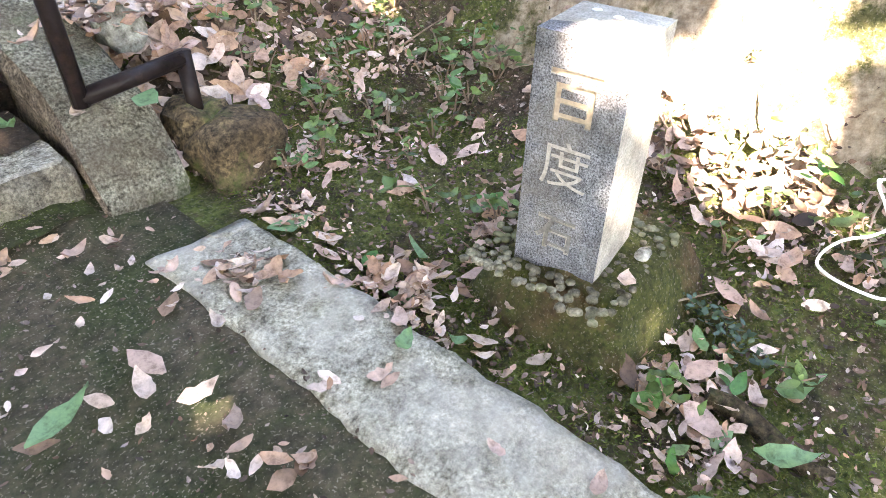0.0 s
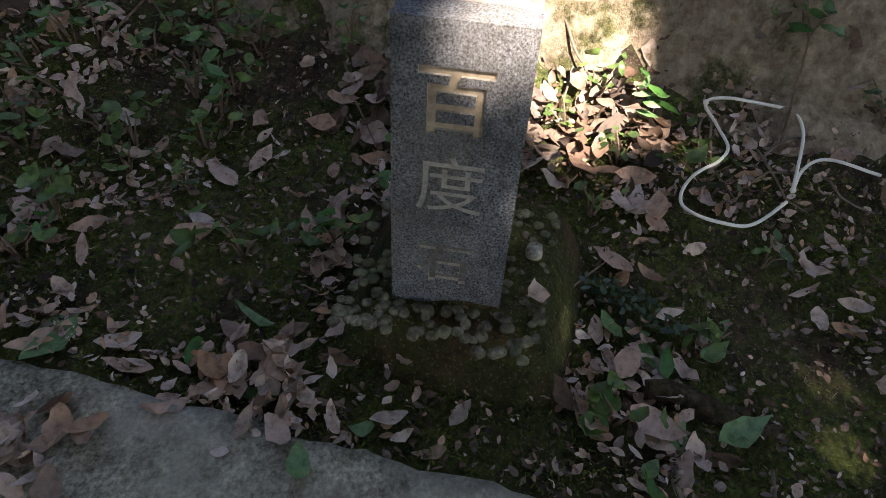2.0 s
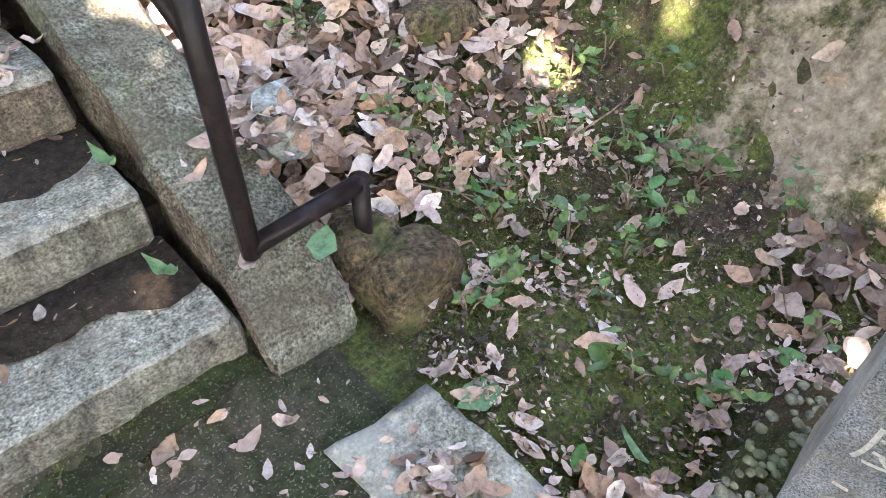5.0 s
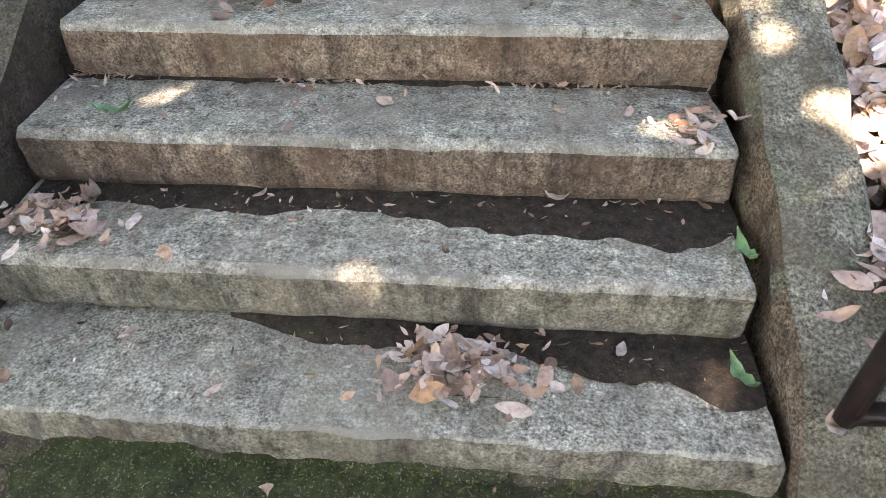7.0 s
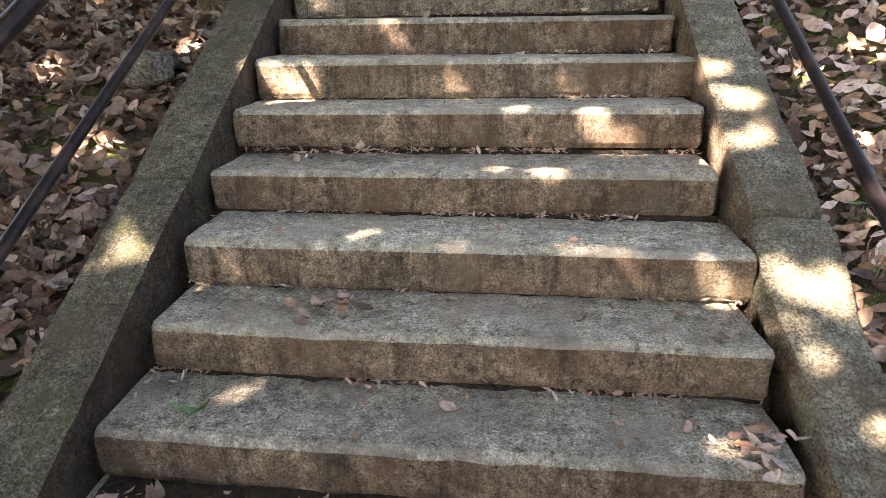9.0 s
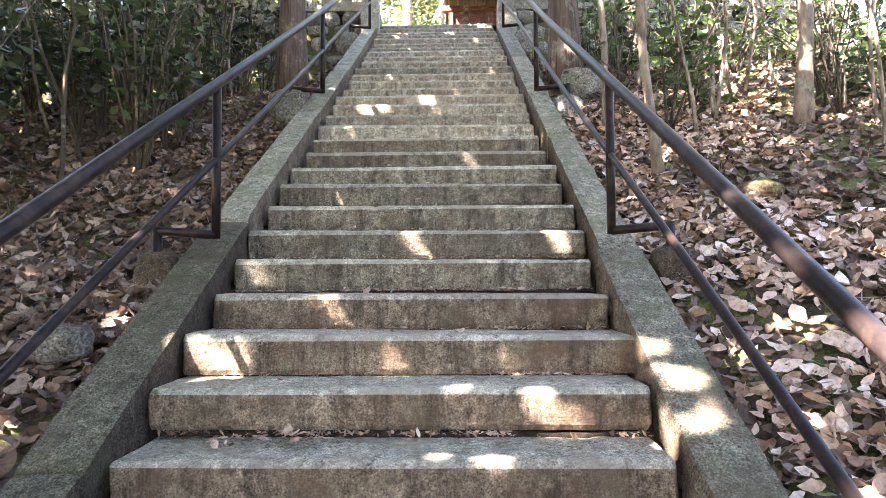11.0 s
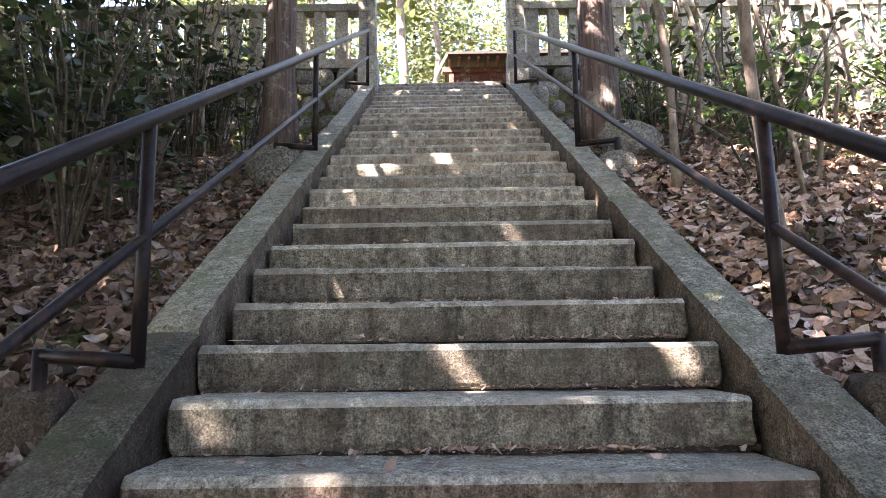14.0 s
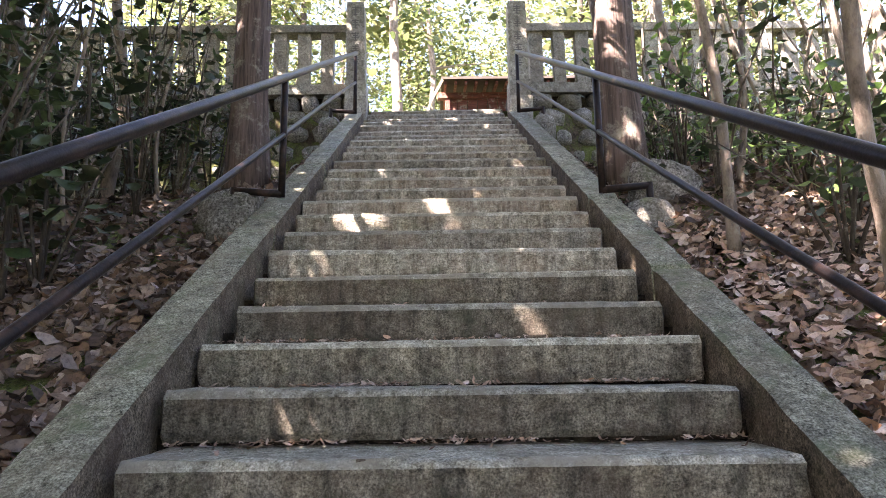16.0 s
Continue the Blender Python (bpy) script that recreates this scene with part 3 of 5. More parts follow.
def handrail(side, ys):
    top = holder("handrail", "brown painted steel pipe handrail with a mid rail", "handrail", "", "handrails beside the stairs", (side * 1.06, ys[0], 0))
    o = Vector((side * 1.06, ys[0], 0))
    x = side * 1.06

    def rail(y):
        return 1.93 + (y - 3.07) * 0.5655 + RAIL_UP
    for name, down, r in (("top_rail", 0.0, 0.028), ("mid_rail", 0.41, 0.018)):
        pts = [Vector((x + 0.01 * side * math.sin(y), y, rail(y) - down)) - o for y in np.linspace(ys[0], ys[-1], 24)]
        smooth(part(name, tube(bmesh.new(), pts, r, 14), PIPE, top))
    for y in ys:
        zb = rail(y) - RAIL_UP if y > 1 else 0.285
        smooth(part("post", tube(bmesh.new(), [Vector((x, y, zb - 0.02)) - o, Vector((x, y, zb + 0.3)) - o, Vector((x, y, rail(y))) - o], 0.024, 12), PIPE, top))
        arm = 0.31
        arm_ob = smooth(part("foot_arm", tube(bmesh.new(), [Vector((x, y, zb)) - o, Vector((x + side * arm, y - 0.01, zb + 0.025)) - o], 0.025, 12), PIPE, top))
        smooth(part("foot_stub", tube(bmesh.new(), [Vector((x + side * arm, y - 0.01, zb + 0.045)) - o, Vector((x + side * arm, y - 0.01, zb - 0.3)) - o], 0.025, 12), PIPE, arm_ob))
        wide = 0.15 if y > 4 else 0.11
        bm = boulder(bmesh.new(), (x + side * arm - o.x, 0, zb - (0.27 if y > 1 else 0.31)), (wide, wide, 0.2), 3 + y + side, 3, 0.2)
        foot = part("footing_block", bm, MOSSY if y < 1 else KERB_SIDE if y < 4 else ROCK)
        foot.location = o + Vector((0, y - ys[0], 0))
        tagged(foot, "mossy stone block holding the rail's foot", "stone block", group="handrail footings")


handrail(1, [0.277, 3.09, 5.95, 9.7])
handrail(-1, [0.277, 3.07, 5.94, 9.7])

# ---- marker stone ----
MX, MY, MZ = 1.617, -0.925, 0.06
marker = holder("stone_marker", "square granite marker post carved with three characters", "stone marker", at=(MX, MY, MZ))
marker.rotation_euler = (0, 0, radians(4.5))
W, TALL = 0.205, 0.55


def carve():
    """The shaft with the three characters cut into its face towards the path."""
    bm = bmesh.new()
    grid_box(bm, -W / 2, W / 2, -W / 2, W / 2, -0.18, TALL, 4, 4, 10,
             lambda p, a, b, c: (p[0] * (1 - 0.015 * c), p[1] * (1 - 0.015 * c), p[2] + (0.006 if c == 1 and 0 < a < 1 and 0 < b < 1 else 0)))
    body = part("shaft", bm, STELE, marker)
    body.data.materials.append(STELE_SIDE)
    for k, (ch, z) in enumerate((("百", 0.42), ("度", 0.268), ("石", 0.098))):
        cu = bpy.data.curves.new("glyph", "FONT")
        cu.body, cu.size, cu.extrude, cu.align_x, cu.align_y = ch, (0.122, 0.118, 0.1)[k], 0.02, "CENTER", "CENTER"
        cu.offset = 0.0 if k == 1 else 0.0022
        tmp = new("glyph", cu)
        dg = bpy.context.evaluated_depsgraph_get()
        me = bpy.data.meshes.new_from_object(tmp.evaluated_get(dg))
        bpy.data.objects.remove(tmp)
        gb = bmesh.new()
        gb.from_mesh(me)
        bmesh.ops.remove_doubles(gb, verts=gb.verts, dist=1e-5)
        bmesh.ops.recalc_face_normals(gb, faces=gb.faces)
        gb.to_mesh(me)
        me.materials.clear()
        me.materials.append(STELE_SIDE)
        cut = new("cutter", me)
        # the face looks to -x; text's right is towards -y
        cut.matrix_world = Matrix.Translation((MX, MY, MZ)) @ pose(0, 0, 0, 0, 0, 4.5) @ Matrix.Translation((-W / 2 + 0.0135, 0.006, z)) @ pose(0, 0, 0, 90, 0, -90)
        mod = body.modifiers.new("carve", "BOOLEAN")
        mod.object, mod.operation, mod.solver = cut, "DIFFERENCE", "EXACT"
        mod.use_hole_tolerant = mod.use_self = True
        bpy.context.view_layer.update()
        dg = bpy.context.evaluated_depsgraph_get()
        done = bpy.data.meshes.new_from_object(body.evaluated_get(dg))
        body.modifiers.remove(mod)
        body.data = done
        bpy.data.objects.remove(cut)
        for v in gb.verts:
            v.co.z = v.co.z * 0.15 + (0.006 if k == 1 else 0)
        inlay = part("carved_character", gb, (INK, CARVED, FAINT)[k], marker, "carved character with traces of ochre paint" if k == 0 else "carved weathered character")
        inlay.matrix_local = Matrix.Translation((-W / 2 + 0.0105, 0.006, z)) @ pose(0, 0, 0, 90, 0, -90)
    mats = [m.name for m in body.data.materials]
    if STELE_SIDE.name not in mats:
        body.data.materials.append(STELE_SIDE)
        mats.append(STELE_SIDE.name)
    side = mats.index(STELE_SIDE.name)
    # all but the carved front get the pale tone that carries the sun
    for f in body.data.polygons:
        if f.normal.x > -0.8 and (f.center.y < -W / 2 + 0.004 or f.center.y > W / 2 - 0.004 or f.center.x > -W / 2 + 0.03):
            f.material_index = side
    return body


carve()
for k, (x, y) in enumerate(((-0.03, 0.02), (0.02, -0.01), (0.035, 0.045), (-0.005, -0.04))):
    bm = bmesh.new()
    bmesh.ops.create_cone(bm, cap_ends=True, segments=20, radius1=0.011, radius2=0.011, depth=0.002)
    c = part("coin", bm, COIN)
    c.location = (MX + x, MY + y, MZ + TALL + 0.0075)
    tagged(c, "small dull aluminium coin on the marker stone", "coin", "coins on the marker")

# mossy mound with set pebbles round the marker
bm = bmesh.new()
bmesh.ops.create_grid(bm, x_segments=40, y_segments=40, size=1)
for v in bm.verts:
    a, b = v.co.x, v.co.y
    r = max(abs(a), abs(b)) * 0.75 + math.hypot(a, b) * 0.25
    x, y = MX + 0.06 + a * 0.30, MY - 0.03 + b * 0.29
    g = land(x, y)
    h = MZ + 0.012 + 0.05 * (x - 1.6)
    t = min(1, max(0, (r - 0.52) / 0.46))
    t = t * t * (3 - 2 * t)
    v.co = (x, y, h * (1 - t) + (g - 0.03) * t + 0.012 * rough_noise((x, y, 0), 9) + 0.006 * rough_noise((x, y, 0), 30))
mound = smooth(part("moss_mound", bm, MOSSGROUND))
tagged(mound, "low square mossy mound round the marker stone", "mound", kind="structure")
prng = np.random.default_rng(21)
pebble_meshes = []
for k in range(8):
    bm = boulder(bmesh.new(), (0, 0, 0), (0.015, 0.013, 0.008), k * 3.3, 2, 0.15)
    me = bpy.data.meshes.new("pebble")
    bm.to_mesh(me)
    bm.free()
    me.materials.append(PEBBLE)
    me.polygons.foreach_set("use_smooth", [True] * len(me.polygons))
    pebble_meshes.append(me)
count = 0
while count < 170:
    x, y = prng.uniform(-0.2, 0.2), prng.uniform(-0.19, 0.19)
    if max(abs(x), abs(y)) < 0.112 or max(abs(x), abs(y)) > 0.175 + 0.03 * prng.random():
        continue
    o = new("pebble", pebble_meshes[count % 8])
    o.location = (MX + x, MY + y, MZ + 0.009 + 0.05 * x)
    o.rotation_euler = (0, 0, prng.uniform(0, 6.28))
    o.scale = (prng.uniform(0.55, 0.95),) * 3
    tagged(o, "small mossy round pebble set round the marker", "pebble", "pebbles round the marker")
    count += 1
bm = boulder(bmesh.new(), (0, 0, 0), (0.022, 0.017, 0.012), 9, 3, 0.1)
o = smooth(part("pebble", bm, PALE))
o.location = (1.678, -1.08, 0.085)
tagged(o, "white smooth pebble beside the marker stone", "pebble", "pebbles round the marker")

# ---- stones, root, cord ----
for loc, size, seed, mat, label in (
        ((1.41, 0.14, 0.02), (0.15, 0.11, 0.13), 4, MOSSY, "squat brown boulder with moss beside the kerb"),
        ((1.34, 0.56, 0.36), (0.075, 0.065, 0.085), 8, PALE, "pale grey rock among the leaves beside the kerb"),
        ((2.0, 0.66, 0.42), (0.15, 0.11, 0.07), 13, MOSSY, "low mossy rock in the leafy bank"),
        ((2.2, 3.8, 2.2), (0.14, 0.12, 0.12), 17, MOSSY, "mossy boulder in the leaf litter"),
        ((1.62, 6.35, 3.62), (0.26, 0.2, 0.26), 19, ROCK, "grey boulder under the cedar"),
        ((-1.42, 6.1, 3.42), (0.22, 0.2, 0.2), 23, ROCK, "rough stone under the rail's foot"),
        ((-1.5, 2.45, 1.42), (0.12, 0.1, 0.08), 29, ROCK, "grey stone half buried in leaves")):
    ob = smooth(part("boulder", boulder(bmesh.new(), (0, 0, 0), size, seed), mat))
    ob.location = loc
    tagged(ob, label, "boulder")
pts = [(1.52 + 0.015 * math.sin(k), -1.34 - 0.045 * k, land(1.52, -1.34 - 0.045 * k) + 0.03 - 0.004 * k) for k in range(7)]
root = smooth(part("tree_root", tube(bmesh.new(), pts, [0.02, 0.024, 0.025, 0.024, 0.022, 0.02, 0.016], 10, 0.4), MOSSY))
tagged(root, "short stub of root across the mossy ground", "root")


def glide(ctrl, n=10):
    out = []
    c = [Vector(p) for p in ctrl]
    c = [c[0]] + c + [c[-1]]
    for i in range(1, len(c) - 2):
        for k in range(n):
            t = k / n
            a, b, d, e = c[i - 1], c[i], c[i + 1], c[i + 2]
            out.append(0.5 * ((2 * b) + (d - a) * t + (2 * a - 5 * b + 4 * d - e) * t * t + (3 * b - a - 3 * d + e) * t ** 3))
    return out + [c[-2]]


CORD = [(2.174, -1.857), (2.183, -1.785), (2.19, -1.718), (2.152, -1.676), (2.095, -1.655), (2.147, -1.662), (2.268, -1.681), (2.323, -1.636), (2.305, -1.505), (2.289, -1.436),
        (2.238, -1.471), (2.185, -1.501), (2.135, -1.478), (2.08, -1.421), (2.033, -1.397), (1.989, -1.406), (1.964, -1.453), (1.976, -1.533), (2.005, -1.585), (2.06, -1.64)]
cord_pts = [(p.x, p.y, land(p.x, p.y) + 0.05 + 0.006 * math.sin(k * 0.21)) for k, p in enumerate(glide([(x, y, 0) for x, y in CORD], 8))]
cord = smooth(part("cord", tube(bmesh.new(), cord_pts, 0.0042, 8), ROPE))
tagged(cord, "loose white cord lying on the bank", "cord")
for k, i in enumerate((32, 72)):
    bm = boulder(bmesh.new(), (0, 0, 0), (0.007, 0.007, 0.007), k, 2, 0.1)
    part("knot", bm, ROPE, cord).location = cord_pts[i]

# cut earth face of the bank behind the marker
bm = bmesh.new()
rows = []
for a in range(46):
    y = -2.15 + 2.3 * a / 45
    row = []
    for b in range(22):
        u = b / 21
        x = 2.2 + 0.75 * u + (1 - u) * (0.13 * rough_noise((y, 0, 0), 2.5, 8) + 0.06 * rough_noise((y, 0, 0), 9, 3))
        fade = min(1, 5 * u, 5 * (1 - u), 5 * a / 45, 5 * (1 - a / 45))
        z = land(x, y) - 0.03 + 0.038 * fade + 0.085 * fade * rough_noise((x, y, 0), 5, 4) + 0.03 * fade * rough_noise((x, y, 0), 17, 4)
        crack = abs(rough_noise((x, y, 0), 6, 12))
        row.append(bm.verts.new((x - 0.02 * fade, y, z - (0.025 * fade if crack < 0.05 else 0))))
    rows.append(row)
for p, q in zip(rows, rows[1:]):
    for b in range(21):
        bm.faces.new((p[b], p[b + 1], q[b + 1], q[b]))
bmesh.ops.reverse_faces(bm, faces=[f for f in bm.faces if f.normal.z < 0])
tagged(smooth(part("earth_bank", bm, PALE_EARTH)), "pale cut earth of the bank with cracks and moss", "bank", kind="structure")

# ---- gate posts, walls, fence ----
GY = 10.45


def gate_post(x, lean):
    g = holder("gate_post", "tall square granite gate post with worn lettering", "gate post", group="gate posts at the top", at=(x, GY, 6.0))
    bm = bmesh.new()
    grid_box(bm, -0.15, 0.15, -0.15, 0.15, -0.3, 0.40, 3, 3, 3, lambda p, a, b, c: tuple(q + 0.012 * rough_noise(p, 4, k + x) for k, q in enumerate(p)))
    part("plinth", bm, POST, g)
    bm = bmesh.new()
    grid_box(bm, -0.13, 0.13, -0.13, 0.13, 0.40, 1.62, 3, 3, 8, lambda p, a, b, c: (p[0] * (1 if c < 1 or 0 < a < 1 else 0.93) + lean * (p[2] - 0.4), p[1], p[2] + (0.02 if c == 1 and 0 < a < 1 and 0 < b < 1 else 0)))
    shaft = part("shaft", bm, POST, g)
    for k in range(5):
        z = 1.48 - 0.2 * k
        bm = bmesh.new()
        for dz, w in ((0.05, 0.1), (0.015, 0.07), (-0.02, 0.11), (-0.055, 0.06)):
            grid_box(bm, -w / 2 + lean * (z - 0.4), w / 2 + lean * (z - 0.4), -0.134, -0.128, z + dz - 0.007, z + dz + 0.007, 1, 1, 1)
        grid_box(bm, -0.008 + lean * (z - 0.4), 0.008 + lean * (z - 0.4), -0.136, -0.127, z - 0.07, z + 0.07, 1, 1, 1)
        part("worn_mark", bm, DARKMARK, shaft)


gate_post(-1.135, -0.012)
gate_post(1.175, 0.0)

# retaining wall of rough stones
wrng = np.random.default_rng(31)


def stone_wall(x0, x1, name):
    w = holder(name, "retaining wall of rough mossy field stones", "retaining wall", "structure", at=(0, 10.75, 0))
    bm = bmesh.new()
    grid_box(bm, x0, x1, 0.0, 0.35, 2.5, 6.38, 1, 1, 1)
    part("core", bm, SOIL, w)
    z = 3.7
    while z < 6.3:
        hh = wrng.uniform(0.24, 0.36)
        x = x0 + wrng.uniform(-0.2, 0)
        while x < x1:
            ww = wrng.uniform(0.26, 0.55)
            bm = boulder(bmesh.new(), (0, 0, 0), (ww * 0.42, 0.16, hh * 0.46), wrng.uniform(0, 99), 2, 0.22)
            s = smooth(part("stone", bm, ROCK, w))
            s.location = (min(max(x + ww / 2, x0 + ww * 0.4), x1 - ww * 0.35), -0.02 + wrng.uniform(-0.03, 0.03), min(z + hh / 2, 6.36 - hh * 0.45))
            s.rotation_euler = (0, wrng.uniform(-0.25, 0.25), 0)
            x += ww * 0.97
        z += hh * 0.97
    return w


stone_wall(-7.6, -1.02, "wall_left")
stone_wall(1.06, 7.2, "wall_right")


def fence(x0, x1, gap):
    f = holder("stone_fence", "stone fence of square posts under a flat rail", "stone fence", group="stone fences on the wall", at=(0, 10.72, 6.38))
    bm = bmesh.new()
    grid_box(bm, x0, x1, -0.12, 0.12, 0.93, 1.05, 20, 2, 2, lambda p, a, b, c: (p[0], p[1], p[2] + 0.008 * rough_noise(p, 3)))
    part("top_rail", bm, POST, f)
    bm = bmesh.new()
    grid_box(bm, x0, x1, -0.14, 0.14, -0.05, 0.10, 20, 2, 2, lambda p, a, b, c: (p[0], p[1] + 0.01 * rough_noise(p, 4), p[2] + 0.008 * rough_noise(p, 3)))
    part("sill", bm, POST, f)
    x = x0 + 0.14
    while x < x1 - 0.08:
        bm = bmesh.new()
        w = wrng.uniform(0.085, 0.10)
        grid_box(bm, x - w, x + w, -0.085, 0.085, 0.10, 0.93, 2, 2, 4, lambda p, a, b, c: tuple(q + 0.008 * rough_noise(p, 5, k) for k, q in enumerate(p)))
        part("post", bm, POST, f)
        x += gap


fence(-7.6, -1.30, 0.345)
fence(1.34, 7.2, 0.345)

# ---- landing and hut above the stairs ----
bm = bmesh.new()
grid_box(bm, -1.0, 1.04, 11.0, 12.4, 5.9, 6.13, 8, 6, 1, lambda p, a, b, c: (p[0], p[1], p[2] + 0.006 * rough_noise(p, 4)))
tagged(part("landing", bm, STEP), "granite landing at the top of the stairs", "landing", kind="structure")


def hut(x0, x1, y0, y1, z0, eave):
    h = holder("wooden_hut", "small red-brown timber hut with a low pitched roof", "hut", at=(x0, y0, z0))
    o = Vector((x0, y0, z0))

    def box(name, a, b, mat, label=""):
        bm = bmesh.new()
        grid_box(bm, a[0] - o.x, b[0] - o.x, a[1] - o.y, b[1] - o.y, a[2] - o.z, b[2] - o.z, 1, 1, 1)
        bmesh.ops.bevel(bm, geom=bm.edges[:], offset=0.006, segments=1, affect="EDGES")
        return part(name, bm, mat, h, label)
    box("base", (x0, y0, z0), (x1, y1, z0 + 0.25), POST)
    n = 14
    for k in range(n):
        a = x0 + 0.05 + (x1 - x0 - 0.1) * k / n
        box("wall_board", (a, y0 + 0.06 + 0.004 * (k % 2), z0 + 0.25), (a + (x1 - x0 - 0.1) / n - 0.012, y0 + 0.1, eave - 0.12), REDWOOD)
    for x in (x0, x0 + (x1 - x0) * 0.3, x0 + (x1 - x0) * 0.65, x1 - 0.1):
        box("column", (x, y0, z0 + 0.25), (x + 0.1, y0 + 0.12, eave - 0.1), REDWOOD)
    box("beam", (x0 - 0.15, y0 - 0.02, eave - 0.22), (x1 + 0.15, y0 + 0.12, eave - 0.1), REDWOOD)
    box("beam", (x0, y0 - 0.01, eave - 0.62), (x1, y0 + 0.1, eave - 0.54), REDWOOD)
    ym = (y0 + y1) / 2

    def board(quad, thick):
        bm = bmesh.new()
        q = [bm.verts.new(Vector(p) - o) for p in quad]
        q2 = [bm.verts.new(v.co + Vector((0, 0, thick))) for v in q]
        for e in range(4):
            bm.faces.new((q[e], q[(e + 1) % 4], q2[(e + 1) % 4], q2[e]))
        bm.faces.new(q[::-1])
        bm.faces.new(q2)
        bmesh.ops.recalc_face_normals(bm, faces=bm.faces)
        return bm
    for yb, sgn in ((y0 - 0.5, 1), (y1 + 0.5, -1)):
        roof = part("roof", board(((x0 - 0.08, yb - 0.06 * sgn, eave - 0.06), (x1 + 0.1, yb - 0.06 * sgn, eave - 0.06), (x1 + 0.1, ym, eave + 0.18), (x0 - 0.08, ym, eave + 0.18)), 0.05), ROOFING, h)
        for k in range(16):
            a = x0 - 0.02 + (x1 - x0 + 0.05) * k / 15
            part("rafter", board(((a, yb, eave - 0.15), (a + 0.05, yb, eave - 0.15), (a + 0.05, ym, eave + 0.09), (a, ym, eave + 0.09)), 0.07), REDWOOD, roof)
    for x, e in ((x0 - 0.05, -0.3), (x1 + 0.1, 0.3)):
        bm = bmesh.new()
        tube(bm, [Vector(p) - o for p in ((x + e, y0 - 0.54, eave - 0.72), (x + e * 0.75, y0 - 0.55, eave - 0.5), (x, y0 - 0.56, eave - 0.08))], 0.035, 4)
        part("barge_board", bm, POST, h)


hut(0.2, 3.2, 14.2, 16.0, 6.1, 8.05)

# ---- trees ----
trng = np.random.default_rng(41)


def trunk_pts(base, tip, n=14, wob=0.05, seed=0.0):
    a, b = Vector(base), Vector(tip)
    out = []
    for i in range(n):
        u = i / (n - 1)
        p = a.lerp(b, u)
        k = math.sin(math.pi * min(1, u * 1.2)) if u < 0.83 else 0.3
        out.append(p + Vector((rough_noise((u * 3, 0, 0), 1.0, seed), rough_noise((0, u * 3, 0), 1.0, seed), 0)) * wob * (0.15 + k))
    return out


def tree(label, base, tip, r0, r1, mat, crown_n, crown_r, seed, wob=0.08, limbs=5, limb_from=0.55, flare=1.35, sides=14, leaf=0.16, category="tree"):
    base = Vector(base)
    t = holder("tree", label, category, at=base)
    pts = [p - base for p in trunk_pts(base - Vector((0, 0, 0.15)), tip, 18, wob, seed)]
    rad = [r0 + (r1 - r0) * (i / 17) for i in range(18)]
    rad[0] *= flare
    rad[1] *= 1 + (flare - 1) * 0.45
    smooth(part("trunk", tube(bmesh.new(), pts, rad, sides, 0.22, seed), mat, t))
    rg = np.random.default_rng(int(seed * 10) + 3)
    ends = []
    for k in range(limbs):
        u = limb_from + (1 - limb_from) * (k + 0.5) / limbs
        i = min(16, int(u * 17))
        p = pts[i]
        ang = rg.uniform(0, 6.28)
        ln = crown_r * rg.uniform(0.5, 1.0)
        d = Vector((math.cos(ang), math.sin(ang), rg.uniform(0.2, 0.8)))
        e = p + d * ln
        mid = p.lerp(e, 0.5) + Vector((rg.normal(0, 0.08), rg.normal(0, 0.08), 0.06)) * ln
        smooth(part("limb", tube(bmesh.new(), [p, mid, e], [rad[i] * 0.5, rad[i] * 0.3, rad[i] * 0.1 + 0.003], 7, 0.2, seed + k), mat, t))
        ends += [e, mid]
    if crown_n and ends:
        c = np.array(ends)[rg.integers(0, len(ends), crown_n)] + rg.normal(0, crown_r * 0.28, (crown_n, 3)) * np.array((1, 1, 0.6))
        up = rg.normal(0, 0.55, (crown_n, 3)) + np.array((0, 0, 1.0))
        scatter("crown", c, up, rg.uniform(0.5, 1.3, crown_n) * leaf, CANOPY, SLIM if seed % 2 else BROAD, rng=rg, parent=t)
    return t


tree("tall cedar with fibrous red-brown bark beside the rail", (1.53, 6.95, 3.85), (1.40, 7.0, 13.5), 0.175, 0.09, CEDAR, 1500, 2.2, 1.0, 0.02, 6, 0.72, 1.25, 22, 0.22, "cedar")
tree("tall cedar with dark fibrous bark behind the rail", (-1.70, 7.3, 3.9), (-1.70, 7.35, 13.5), 0.165, 0.09, CEDAR, 1500, 2.2, 2.0, 0.02, 6, 0.72, 1.3, 22, 0.22, "cedar")
tree("slender pale-barked tree on the leafy slope", (1.57, 5.26, 3.08), (1.35, 5.2, 7.5), 0.03, 0.018, BARK, 400, 1.2, 3.0, 0.10, 4, 0.6)
tree("slender leaning pale-barked tree near the rail", (1.68, 4.2, 2.55), (1.2, 3.75, 6.9), 0.033, 0.018, BARK, 500, 1.2, 4.0, 0.10, 4, 0.6)
tree("mottled pale-barked tree on the leafy slope", (3.15, 5.0, 3.0), (3.1, 4.9, 8.5), 0.07, 0.035, BARK, 700, 1.5, 5.0, 0.12, 5, 0.5)
tree("slender grey tree leaning over the slope", (-3.0, 7.4, 3.8), (-2.6, 7.1, 9.0), 0.055, 0.025, BARK, 600, 1.4, 6.0, 0.25, 5, 0.45)
tree("crooked grey tree in the thicket", (-3.3, 6.6, 3.4), (-3.5, 6.5, 9.0), 0.09, 0.05, STEM, 600, 1.4, 7.0, 0.25, 5, 0.5)
